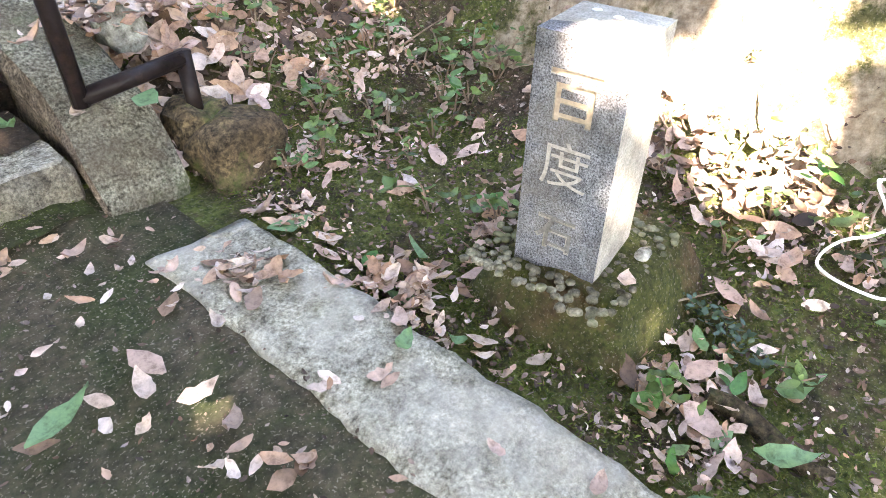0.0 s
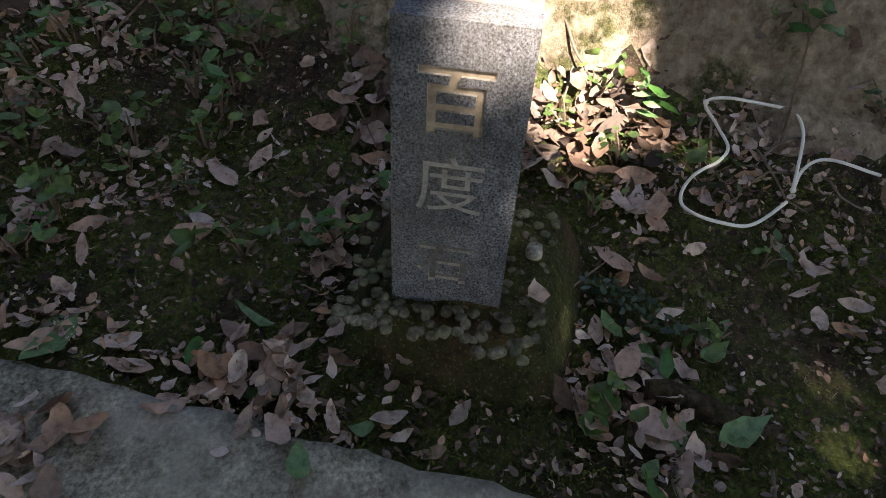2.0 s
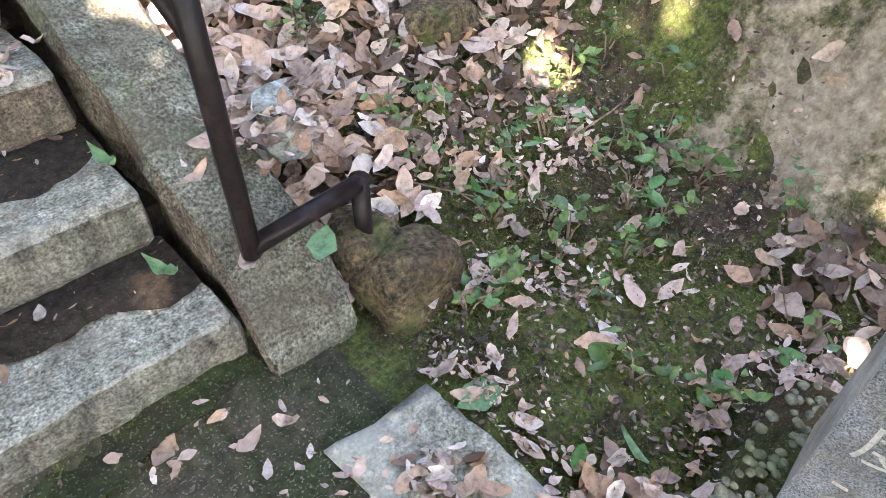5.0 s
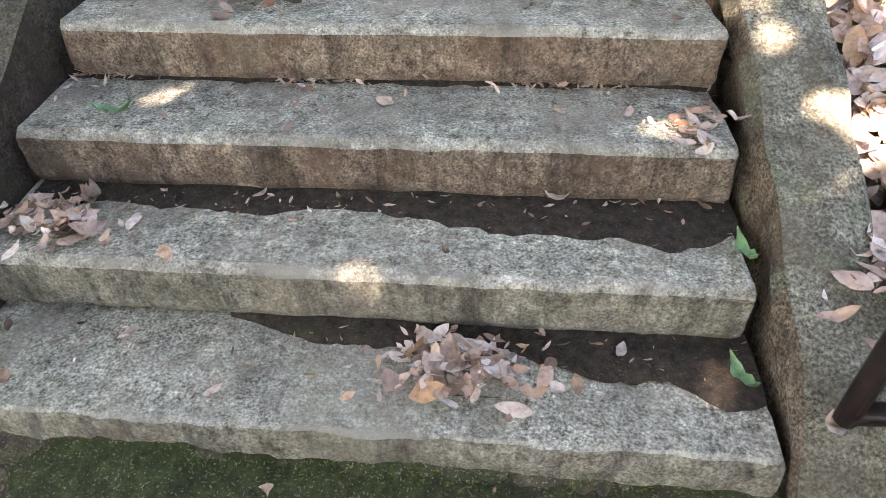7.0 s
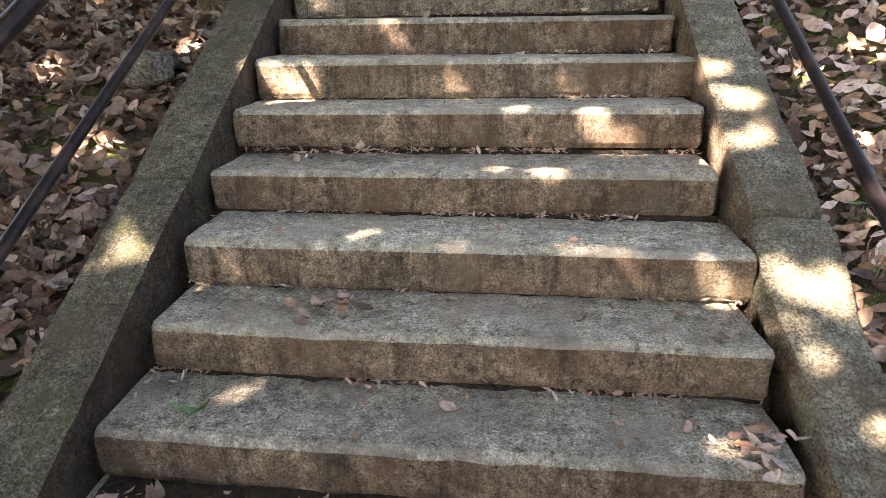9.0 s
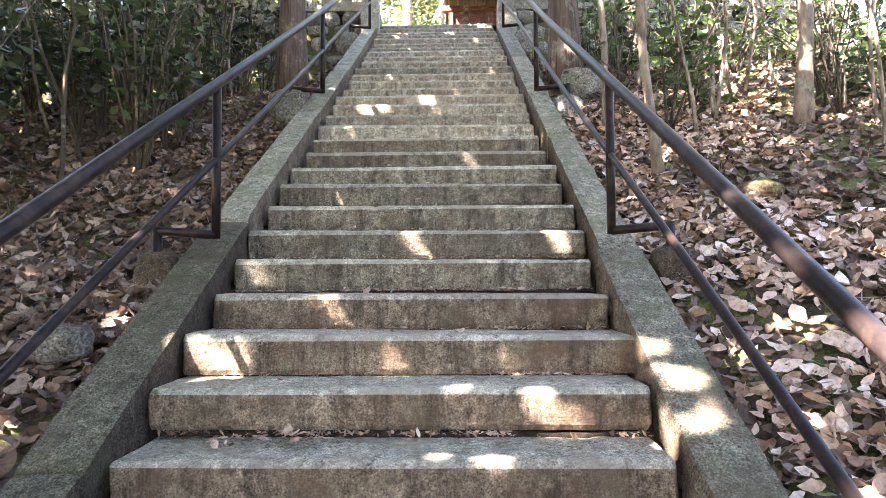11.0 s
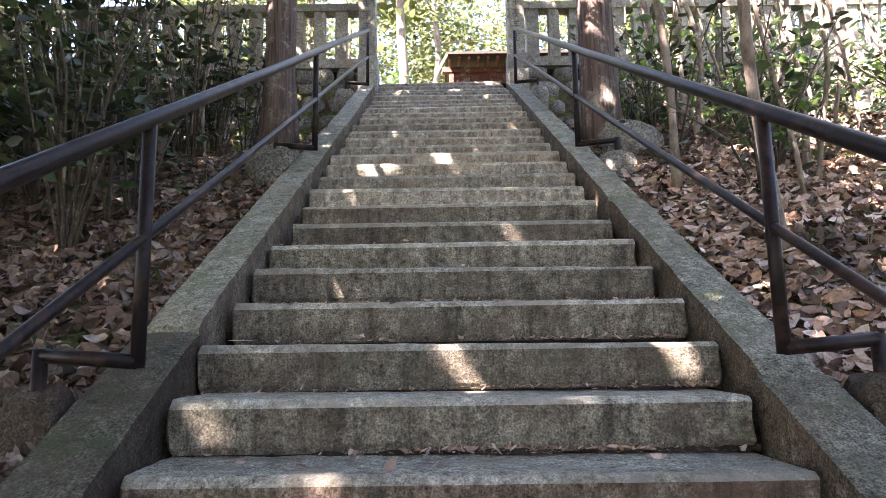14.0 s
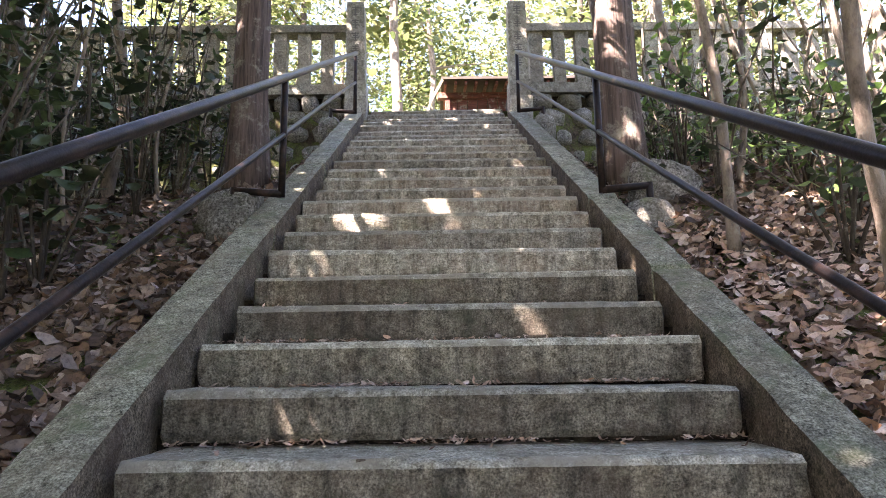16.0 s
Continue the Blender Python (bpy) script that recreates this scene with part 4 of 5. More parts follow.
tree("pale tree standing behind the gate", (-0.95, 17.0, 6.1), (-1.0, 17.0, 15), 0.15, 0.08, BARK, 1200, 2.2, 8.0, 0.15, 6, 0.5, leaf=0.3)
for k, (x, y, h, r) in enumerate(((-4.5, 9.2, 9, 0.07), (2.6, 7.6, 8, 0.045), (2.9, 8.6, 9, 0.06), (4.2, 6.5, 9, 0.06), (2.3, 9.6, 8, 0.04), (5.0, 8.2, 10, 0.08), (3.8, 9.4, 9, 0.05),
                                 (-5.2, 7.2, 9, 0.06), (-2.4, 9.3, 8, 0.04), (-4.0, 5.2, 8, 0.05), (2.15, 6.3, 6, 0.025), (2.5, 5.3, 6, 0.022))):
    z = land(x, y)
    tree("thin forest tree on the wooded slope", (x, y, z), (x + trng.normal(0, 0.4), y + trng.normal(0, 0.3), z + h * 0.75), r, r * 0.5, BARK if k % 3 else STEM, 260, 1.4, 20.0 + k, 0.22, 5, 0.45, category="tree")
for k in range(38):
    a = trng.uniform(-14, 14)
    y = trng.uniform(18, 34)
    z = land(a, y)
    tree("tall forest tree on the hillside above", (a, y, z), (a + trng.normal(0, 0.5), y, z + trng.uniform(8, 13)), 0.15, 0.06, BARK if k % 2 else STEM, 1700, 3.0, 60.0 + k, 0.2, 7, 0.15, leaf=0.27)

# ---- canopy with gaps towards the sun ----
crng = np.random.default_rng(51)
BANK_SUN = [((2.44, -1.0, 0.22), 0.23), ((2.4, -0.86, 0.18), 0.13), ((2.4, -1.08, 0.2), 0.17), ((2.31, -1.05, 0.1), 0.13), ((2.2, -1.12, 0.06), 0.12), ((2.42, -1.16, 0.24), 0.1),
            ((2.22, -1.27, 0.1), 0.05), ((1.515, -0.93, 0.61), 0.04), ((1.64, -1.03, 0.55), 0.05), ((1.66, -1.03, 0.2), 0.03), ((1.65, -1.7, -0.11), 0.05), ((2.2, 0.3, 0.45), 0.1)]
LOW_SUN = [((-0.87, 2.48, 1.37), 0.07), ((-0.62, 2.47, 1.33), 0.05), ((0.31, 2.14, 1.19), 0.08), ((0.47, 2.14, 1.2), 0.08), ((0.9, 2.13, 1.24), 0.07), ((0.72, 2.13, 1.16), 0.04), ((0.46, 2.46, 1.29), 0.03), ((-0.2, 2.15, 1.23), 0.03),
           ((-0.11, 2.12, 1.08), 0.02), ((0.15, 1.89, 1.08), 0.05), ((0.5, 1.83, 1.02), 0.04), ((0.36, 1.86, 1.07), 0.04), ((0.44, 1.51, 0.9), 0.04), ((0.88, 1.48, 0.83), 0.06), ((-0.79, 1.53, 0.81), 0.03), ((0.2, 1.2, 0.66), 0.03),
           ((0.36, 1.2, 0.67), 0.03), ((0.56, 1.2, 0.66), 0.04), ((0.85, 1.2, 0.64), 0.02), ((0.65, 1.5, 0.8), 0.03), ((0.05, 1.5, 0.9), 0.03)]
KERB_SUN = [((1.07, 2.11, 1.29), 0.09), ((1.06, 1.96, 1.2), 0.06), ((1.05, 1.62, 1.0), 0.05), ((1.08, 1.5, 0.93), 0.08), ((1.1, 1.33, 0.84), 0.1), ((1.12, 1.2, 0.76), 0.08), ((1.14, 1.04, 0.68), 0.06), ((1.3, 0.95, 0.55), 0.07),
            ((-1.09, 1.51, 0.94), 0.05), ((-1.12, 1.38, 0.86), 0.03), ((-1.02, 2.48, 1.48), 0.04), ((1.51, 1.66, 0.94), 0.08), ((1.42, 2.4, 1.35), 0.08), ((1.36, 1.86, 1.02), 0.06), ((1.57, 2.06, 1.17), 0.07), ((1.5, 1.3, 0.75), 0.1),
            ((-1.6, 2.05, 1.09), 0.09), ((-1.4, 2.69, 1.49), 0.05), ((1.75, 2.5, 1.45), 0.08), ((1.9, 1.6, 1.0), 0.08), ((1.02, 2.35, 1.41), 0.04)]
HIGH_SUN = [((-0.35, 2.78, 1.52), 0.03), ((-0.63, 2.79, 1.51), 0.04), ((-0.8, 3.11, 1.73), 0.05), ((-0.04, 3.41, 1.9), 0.05), ((-0.81, 3.42, 1.9), 0.03), ((0.42, 3.1, 1.75), 0.03), ((0.8, 3.4, 1.84), 0.03), ((-0.31, 4.05, 2.29), 0.03),
            ((-0.66, 4.38, 2.4), 0.02), ((0.36, 4.68, 2.61), 0.04), ((-0.24, 5.0, 2.79), 0.04), ((-0.7, 5.34, 2.99), 0.03), ((-0.5, 5.94, 3.38), 0.12), ((0.02, 5.94, 3.38), 0.07), ((-0.72, 5.95, 3.39), 0.05), ((-0.05, 6.28, 3.57), 0.09),
            ((-0.39, 6.59, 3.74), 0.12), ((0.25, 6.58, 3.73), 0.05), ((-0.2, 6.91, 3.88), 0.08), ((0.72, 10.7, 6.11), 0.16), ((1.47, 6.79, 4.94), 0.1), ((1.41, 6.83, 5.37), 0.1), ((2.15, 3.68, 2.26), 0.09)]
GAPS = BANK_SUN + [(p, r * 1.15) for p, r in KERB_SUN] + [(p, r * 0.85) for p, r in LOW_SUN + HIGH_SUN]
N = 100000
C = np.stack([crng.uniform(-12.5, 1.5, N), crng.uniform(-8.5, 10.0, N), np.zeros(N)], 1)
C[:, 2] = crng.uniform(5.5, 8.5, N) + np.clip(C[:, 1], 0, 10) * 0.57
s = np.array(SUN_WAY)
keep = np.ones(N, bool)
stray = crng.random(N) < 0.16
for p, r in GAPS:
    d = C - np.array(p)
    d = d - (d @ s)[:, None] * s
    keep &= (np.linalg.norm(d, axis=1) > r + 0.05) | (stray & (p[1] > 0))
patch = np.array([rough_noise(q - s * (q @ s), 3.0, 5.0) for q in C])
reach = (C[:, 2] - 0.57 * C[:, 1]) / (0.57 * s[1] - s[2])
keep &= (patch > -0.56) | (np.abs(C[:, 0] + s[0] * reach) < 1.4) | (C[:, 1] + s[1] * reach < 0.3)
keep &= ~((C[:, 1] > 2.0) & (C[:, 0] > -1.3) & (C[:, 1] < 6.5) & (crng.random(N) < 0.9))
keep &= ~((C[:, 1] > 6.5) & (crng.random(N) < 0.4))
C = C[keep]
up = crng.normal(0, 0.35, (len(C), 3)) - s
crown = scatter("tree_canopy", C, up, crng.uniform(0.13, 0.32, len(C)), CANOPY, BROAD, rng=crng)
tagged(crown, "leafy canopy of the trees over the stairs", "canopy", kind="stuff")


# woods added at the sides and behind, out of view, to block low sky light
FN = 9000
fa = crng.uniform(0, 2 * np.pi, FN)
fr = crng.uniform(9.5, 16, FN)
F = np.stack([fr * np.cos(fa), 2 + fr * np.sin(fa), crng.random(FN) ** 0.8 * 10], 1)
F = F[(F[:, 1] < 6.0) & ~((F[:, 0] > -12.5) & (F[:, 0] < 1.5) & (F[:, 1] > -8.5) & (F[:, 2] > 5))]
F[:, 2] += np.clip(F[:, 1], 0, 6) * 0.4
woods = scatter("far_woods", F, crng.normal(0, 0.6, (len(F), 3)) + (0, 0, 0.5), crng.uniform(0.4, 0.9, len(F)), CANOPY, BROAD, rng=crng)
tagged(woods, "green leafy woods added out of view to block low sky light", "woods", kind="stuff")


# ---- leaf litter ----
def slope_up(x, y):
    e = 0.05
    v = np.array((land(x - e, y) - land(x + e, y), land(x, y - e) - land(x, y + e), 2 * e))
    return v / np.linalg.norm(v)


lrng = np.random.default_rng(61)


def litter(n, area, size, mat, shape, lift, name, label, cat, keep=lambda x, y: True, tilt=0.3):
    P, U = [], []
    while len(P) < n:
        x, y = lrng.uniform(area[0], area[1]), lrng.uniform(area[2], area[3])
        if not keep(x, y) or (size[1] > 0.05 and 1.92 < x < 2.38 and -1.9 < y < -1.36 and lrng.random() < 0.8):
            continue
        P.append((x, y, land(x, y) + lift + lrng.uniform(0, 0.02)))
        U.append(slope_up(x, y) + lrng.normal(0, tilt, 3))
    ob = scatter(name, np.array(P), np.array(U), lrng.uniform(size[0], size[1], n), mat, shape, rng=lrng)
    return tagged(ob, label, cat, kind="stuff")


def right_slope(x, y):
    return x > 1.24 and y > 0.35 and lrng.random() < (1.0 if x < 2.6 else 0.75)


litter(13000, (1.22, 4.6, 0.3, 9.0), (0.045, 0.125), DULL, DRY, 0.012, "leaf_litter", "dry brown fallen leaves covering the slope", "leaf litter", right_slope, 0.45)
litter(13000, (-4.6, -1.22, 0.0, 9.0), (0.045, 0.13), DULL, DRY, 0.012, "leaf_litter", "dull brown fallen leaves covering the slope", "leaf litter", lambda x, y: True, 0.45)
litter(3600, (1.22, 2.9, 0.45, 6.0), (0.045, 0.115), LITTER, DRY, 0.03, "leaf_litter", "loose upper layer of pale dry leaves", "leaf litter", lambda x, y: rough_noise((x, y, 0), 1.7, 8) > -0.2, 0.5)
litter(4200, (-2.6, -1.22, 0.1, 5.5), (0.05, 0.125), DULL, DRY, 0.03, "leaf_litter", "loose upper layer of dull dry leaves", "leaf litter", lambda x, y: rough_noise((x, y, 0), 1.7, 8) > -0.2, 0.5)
litter(190, (1.25, 2.6, -2.4, 0.4), (0.03, 0.09), LITTER, DRY, 0.008, "leaf_litter", "scattered dry leaves on mossy ground", "leaf litter",
       lambda x, y: not (abs(x - MX) < 0.2 and abs(y - MY) < 0.2) and (x < 2.2 or lrng.random() < 0.5) and rough_noise((x, y, 0), 2.2, 3) > -0.12, 0.3)
litter(7000, (1.25, 2.9, -2.4, 0.8), (0.006, 0.03), DULL, DRY, 0.006, "leaf_crumbs", "crumbs of broken dry leaves", "leaf litter",
       lambda x, y: not (abs(x - MX) < 0.13 and abs(y - MY) < 0.13), 0.4)
litter(110, (-1.2, 1.2, -2.2, 0.2), (0.03, 0.08), LITTER, DRY, 0.02, "leaf_litter", "scattered dry leaves on the forecourt", "leaf litter", lambda x, y: True, 0.2)
litter(2600, (-1.2, 0.98, -2.2, 0.2), (0.004, 0.02), DULL, DRY, 0.008, "leaf_crumbs", "crumbs of dry leaves on the forecourt", "leaf litter", lambda x, y: True, 0.2)


def drifts(x, y):
    return not (abs(x - MX) < 0.22 and abs(y - MY) < 0.24) and rough_noise((x, y, 0), 3.1, 14) > 0.08


litter(60, (1.27, 2.3, -2.3, 0.3), (0.06, 0.12), PALE_LEAF, DRY, 0.012, "pale_leaves", "broad bleached and tan leaves lying on the moss", "leaf litter", lambda x, y: drifts(x, y) or (lrng.random() < 0.12 and x > MX + 0.3), 0.3)
litter(1100, (1.25, 2.5, -2.3, 0.5), (0.012, 0.045), PALE_LEAF, DRY, 0.012, "leaf_scraps", "pale scraps of torn leaves on the moss", "leaf litter", drifts, 0.4)
litter(70, (1.9, 2.7, -2.3, -0.9), (0.05, 0.11), LITTER, DRY, 0.02, "leaf_litter", "dry leaves caught along the bank's foot", "leaf litter", lambda x, y: y < -1.35 or x < 2.2, 0.5)
litter(26, (1.27, 2.3, -2.3, 0.3), (0.05, 0.10), GREENLEAF, DRY, 0.015, "green_leaves", "fallen green leaves on the moss", "leaf litter", drifts, 0.25)
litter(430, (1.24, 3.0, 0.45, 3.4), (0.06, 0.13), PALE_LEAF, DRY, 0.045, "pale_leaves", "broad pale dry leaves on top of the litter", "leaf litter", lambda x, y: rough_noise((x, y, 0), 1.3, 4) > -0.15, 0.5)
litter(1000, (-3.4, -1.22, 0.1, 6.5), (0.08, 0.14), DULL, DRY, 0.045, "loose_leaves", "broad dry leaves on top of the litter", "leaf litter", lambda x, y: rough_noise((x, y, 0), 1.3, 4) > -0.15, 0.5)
litter(60, (0.0, 1.2, -2.2, 0.15), (0.02, 0.07), PALE_LEAF, DRY, 0.02, "pale_leaves", "bleached leaves strewn on the forecourt", "leaf litter", lambda x, y: rough_noise((x, y, 0), 3.1, 14) > 0.0, 0.2)
litter(190, (1.25, 1.75, 0.2, 1.3), (0.08, 0.125), PALE_LEAF, DRY, 0.05, "pale_leaves", "drift of broad pinkish-tan leaves beside the kerb", "leaf litter", lambda x, y: x < 1.35 + 0.35 * lrng.random(), 0.35)
litter(26, (1.5, 2.2, -0.75, 0.15), (0.07, 0.12), PALE_LEAF, DRY, 0.015, "pale_leaves", "broad tan and bleached leaves on the bank", "leaf litter", lambda x, y: rough_noise((x, y, 0), 5, 3) > 0.0, 0.3)
litter(2600, (1.25, 2.5, -2.3, 0.8), (0.005, 0.022), LITTER, DRY, 0.012, "leaf_crumbs", "pale crumbs of broken leaves", "leaf litter", lambda x, y: not (abs(x - MX) < 0.13 and abs(y - MY) < 0.13), 0.4)
litter(60, (0.3, 1.1, -0.3, 0.18), (0.015, 0.05), PALE_LEAF, DRY, 0.02, "leaf_scraps", "bleached leaf scraps at the foot of the stairs", "leaf litter", lambda x, y: True, 0.25)
BLADE = leaf_shape(0.3, 0.1, 0.3, 3)


def moss_patch(x, y):
    return rough_noise((x, y, 0), 2.6, 31) + 0.5 * rough_noise((x, y, 0), 9, 7) > -0.1


litter(21000, (1.24, 2.2, -2.2, 0.25), (0.007, 0.016), MOSS_BLADE, BLADE, 0.0, "moss", "short green moss on the ground round the marker", "moss", lambda x, y: not (abs(x - MX) < 0.12 and abs(y - MY) < 0.12) and moss_patch(x, y), 0.9)
litter(5000, (-0.95, 0.95, -0.25, 0.24), (0.006, 0.014), MOSS_BLADE, BLADE, 0.004, "moss", "short dark moss before the lowest step", "moss", lambda x, y: y > 0.2 - 0.3 * max(0.0, min(1.0, 0.9 - x)) and rough_noise((x, y, 0), 5, 2) > -0.25, 0.9)


def step_leaves(n, size, mat, shape, name, label, back_bias=True):
    P, U = [], []
    for _ in range(n):
        i = int(lrng.integers(1, 15))
        x = lrng.uniform(-0.95, 0.95)
        u = lrng.random() ** (0.45 if back_bias else 1.0)
        P.append((x, FIRST + TREAD * (i - 1) + 0.02 + u * 0.29, RISER * i + 0.012 + (0.012 if i < 3 else 0)))
        U.append(np.array((0, 0, 1.0)) + lrng.normal(0, 0.25, 3))
    ob = scatter(name, np.array(P), np.array(U), lrng.uniform(size[0], size[1], n), mat, shape, rng=lrng)
    return tagged(ob, label, "leaf litter", kind="stuff")


step_leaves(1600, (0.008, 0.035), LITTER, SLIM, "leaf_crumbs", "crumbs of dry leaves on the steps")
step_leaves(110, (0.025, 0.065), LITTER, DRY, "strewn_leaves", "small pale leaves strewn on the steps", False)
P, U = [], []
for _ in range(6000):
    i = int(lrng.integers(3, 22))
    x = lrng.uniform(-0.96, 0.96)
    if rough_noise((x, i, 0), 2.5, 6) < -0.1:
        continue
    P.append((x, FIRST + TREAD * i - abs(lrng.normal(0, 0.02)) + 0.01 + 0.03 * (0.5 - x) * (i < 12), RISER * i + 0.01 + lrng.uniform(0, 0.012)))
    U.append(np.array((0, -0.3, 1.0)) + lrng.normal(0, 0.5, 3))
tagged(scatter("leaf_crumbs", np.array(P), np.array(U), lrng.uniform(0.01, 0.05, len(P)), LITTER, SLIM, rng=lrng), "leaf crumbs gathered at the foot of the risers", "leaf litter", kind="stuff")


def heap(cx, cy, z, sx, sy, n, size, seed, label):
    n = int(n * 1.8)
    rg = np.random.default_rng(seed)
    xy = rg.normal(0, 1, (n, 2)) * (sx, sy)
    q = np.exp(-((xy / (sx, sy)) ** 2).sum(1) / 2)
    P = np.stack([cx + xy[:, 0], cy + xy[:, 1], z + 0.012 + 0.03 * q * rg.random(n)], 1)
    n_mix = rg.random(n) ** 1.6
    U = rg.normal(0, 0.26, (n, 3)) + (0, 0, 1)
    ob = scatter("leaf_heap", P, U, size[0] * 0.5 + (size[1] - size[0] * 0.5) * n_mix, LITTER, DRY, rng=rg)
    return tagged(ob, label, "leaf heap", kind="stuff")


heap(0.28, 0.44, 0.19, 0.10, 0.055, 75, (0.04, 0.095), 1, "small heap of dry leaves on the lowest step")
heap(-0.82, 0.72, 0.375, 0.09, 0.05, 55, (0.04, 0.10), 2, "small heap of dry leaves in the step's corner")
heap(1.33, -0.62, -0.05, 0.05, 0.10, 42, (0.04, 0.09), 3, "heap of dry leaves along the paving strip")
heap(1.10, -0.32, -0.02, 0.035, 0.05, 24, (0.04, 0.08), 4, "few dry leaves lying on the paving strip")
heap(0.84, 0.95, 0.545, 0.05, 0.06, 18, (0.03, 0.09), 5, "few dry leaves and twigs on a step")
heap(1.35, 0.5, 0.40, 0.12, 0.10, 80, (0.06, 0.11), 6, "drift of tan leaves beside the kerb")
heap(0.80, -0.79, -0.04, 0.04, 0.05, 9, (0.04, 0.09), 9, "few bleached leaves heaped on the forecourt")
heap(-0.35, 1.38, 0.725, 0.06, 0.05, 12, (0.05, 0.10), 7, "few pale leaves on a step")
heap(-0.5, 2.05, 1.085, 0.11, 0.04, 22, (0.03, 0.08), 8, "dry leaves strewn on a step")

# single leaves that stand out
for loc, yaw, size, mat, shape, label in (
        ((0.506, 0.868, 0.385), 10, 0.075, LITTER, DRY, "single pale dry leaf on a step"),
        ((0.208, 0.506, 0.225), 60, 0.08, LITTER, DRY, "single curled dry leaf on a step"),
        ((0.148, 1.208, 0.562), 0, 0.085, LITTER, DRY, "single pale dry leaf on a step"),
        ((0.85, 0.947, 0.556), 130, 0.10, LITTER, DRY, "single pinkish dry leaf on a step"),
        ((-0.401, 3.563, 2.0), 80, 0.09, LITTER, DRY, "single pale leaf leaning on a riser"),
        ((-0.86, 3.52, 2.0), 30, 0.11, LITTER, DRY, "single pale curled leaf on a step"),
        ((1.039, 0.27, 0.25), 80, 0.06, LITTER, DRY, "small pink dry leaf on the kerb"),
        ((0.9, 0.42, 0.215), 110, 0.10, GREENLEAF, DRY, "glossy green leaf on the lowest step"),
        ((0.93, 0.66, 0.385), 100, 0.10, GREENLEAF, DRY, "green leaf by the end of a step"),
        ((-0.72, 1.0, 0.552), 15, 0.10, GREENLEAF, DRY, "green lobed leaf on a step"),
        ((1.333, -0.201, -0.03), 160, 0.11, GREENLEAF, DRY, "large glossy green leaf on the moss"),
        ((1.184, -0.764, -0.03), 20, 0.07, GREENLEAF, DRY, "green leaf on the paving strip"),
        ((1.292, -0.232, -0.02), 165, 0.12, GREENLEAF, DRY, "large glossy dark green leaf on the moss"),
        ((0.837, 0.017, 0.03), 15, 0.075, PALE_LEAF, DRY, "orange-tan leaf on the forecourt"),
        ((0.761, -0.43, 0.02), 100, 0.11, PALE_LEAF, BROAD, "bleached ragged leaf on the forecourt"),
        ((1.571, -1.305, -0.06), -20, 0.11, PALE_LEAF, DRY, "pale pink dry leaf beside the mound"),
        ((1.831, -1.257, -0.03), 60, 0.11, PALE_LEAF, DRY, "tan leaf curled beside the ivy"),
        ((1.647, -1.48, -0.08), -45, 0.09, GREENLEAF, DRY, "light green leaf on bare soil"),
        ((1.468, -1.517, -0.08), -50, 0.14, GREENLEAF, DRY, "long dark green leaf on the moss"),
        ((1.731, -1.497, -0.10), -40, 0.075, GREENLEAF, DRY, "pale green leaf on the moss"),
        ((1.60, -1.42, -0.10), 40, 0.085, LITTER, DRY, "pink dry leaf on the moss"),
        ((1.47, -0.55, -0.05), 70, 0.10, GREENLEAF, SLIM, "bright green standing leaf blade"),
        ((1.40, -0.66, -0.04), -60, 0.10, LITTER, DRY, "pale pink dry leaf on the moss"),
        ((0.58, -0.45, 0.03), 20, 0.16, GREENLEAF, SLIM, "curled green leaf on the forecourt"),
        ((0.72, -0.5, 0.03), 80, 0.09, LITTER, DRY, "bleached broad leaf on the forecourt"),
        ((0.78, -0.6, 0.03), 0, 0.09, LITTER, DRY, "dry tan leaf on the forecourt"),
        ((1.20, 0.20, 0.26), 40, 0.12, GREENLEAF, BROAD, "pale grey-green leaf on the boulder"),
        ((1.415, 0.069, 0.03), 60, 0.11, LITTER, BROAD, "broad tan leaf under the boulder"),
        ((1.86, -1.68, -0.06), -50, 0.10, LITTER, SLIM, "long tan leaf on bare soil"),
        ((1.55, -1.10, 0.10), 20, 0.06, LITTER, BROAD, "bleached torn leaf on the moss mound")):
    ob = scatter("fallen_leaf", np.array([(0.0, 0, 0)]), np.array([(0.05, -0.08, 1.0)]), np.array([size]), mat, shape, spin=np.array([radians(yaw)]), rng=np.random.default_rng(int(size * 1000)))
    ob.location = loc
    tagged(ob, label, "leaf")

# fallen twigs
for k in range(46):
    x, y = lrng.uniform(1.3, 3.0), lrng.uniform(-2.0, 4.0)
    z = land(x, y) + 0.02
    a, ln = lrng.uniform(0, 6.28), lrng.uniform(0.08, 0.35)
    d = Vector((math.cos(a), math.sin(a), 0))
    e = Vector((x, y, 0)) + d * ln
    e.z = land(e.x, e.y) + 0.02
    m = (Vector((x, y, z)) + e) / 2 + Vector((lrng.normal(0, 0.02), lrng.normal(0, 0.02), 0.012))
    tagged(smooth(part("twig", tube(bmesh.new(), [(x, y, z), m, e], [0.004, 0.003, 0.0015], 6), TWIG)), "thin dry fallen twig on the ground", "twig", "fallen twigs")


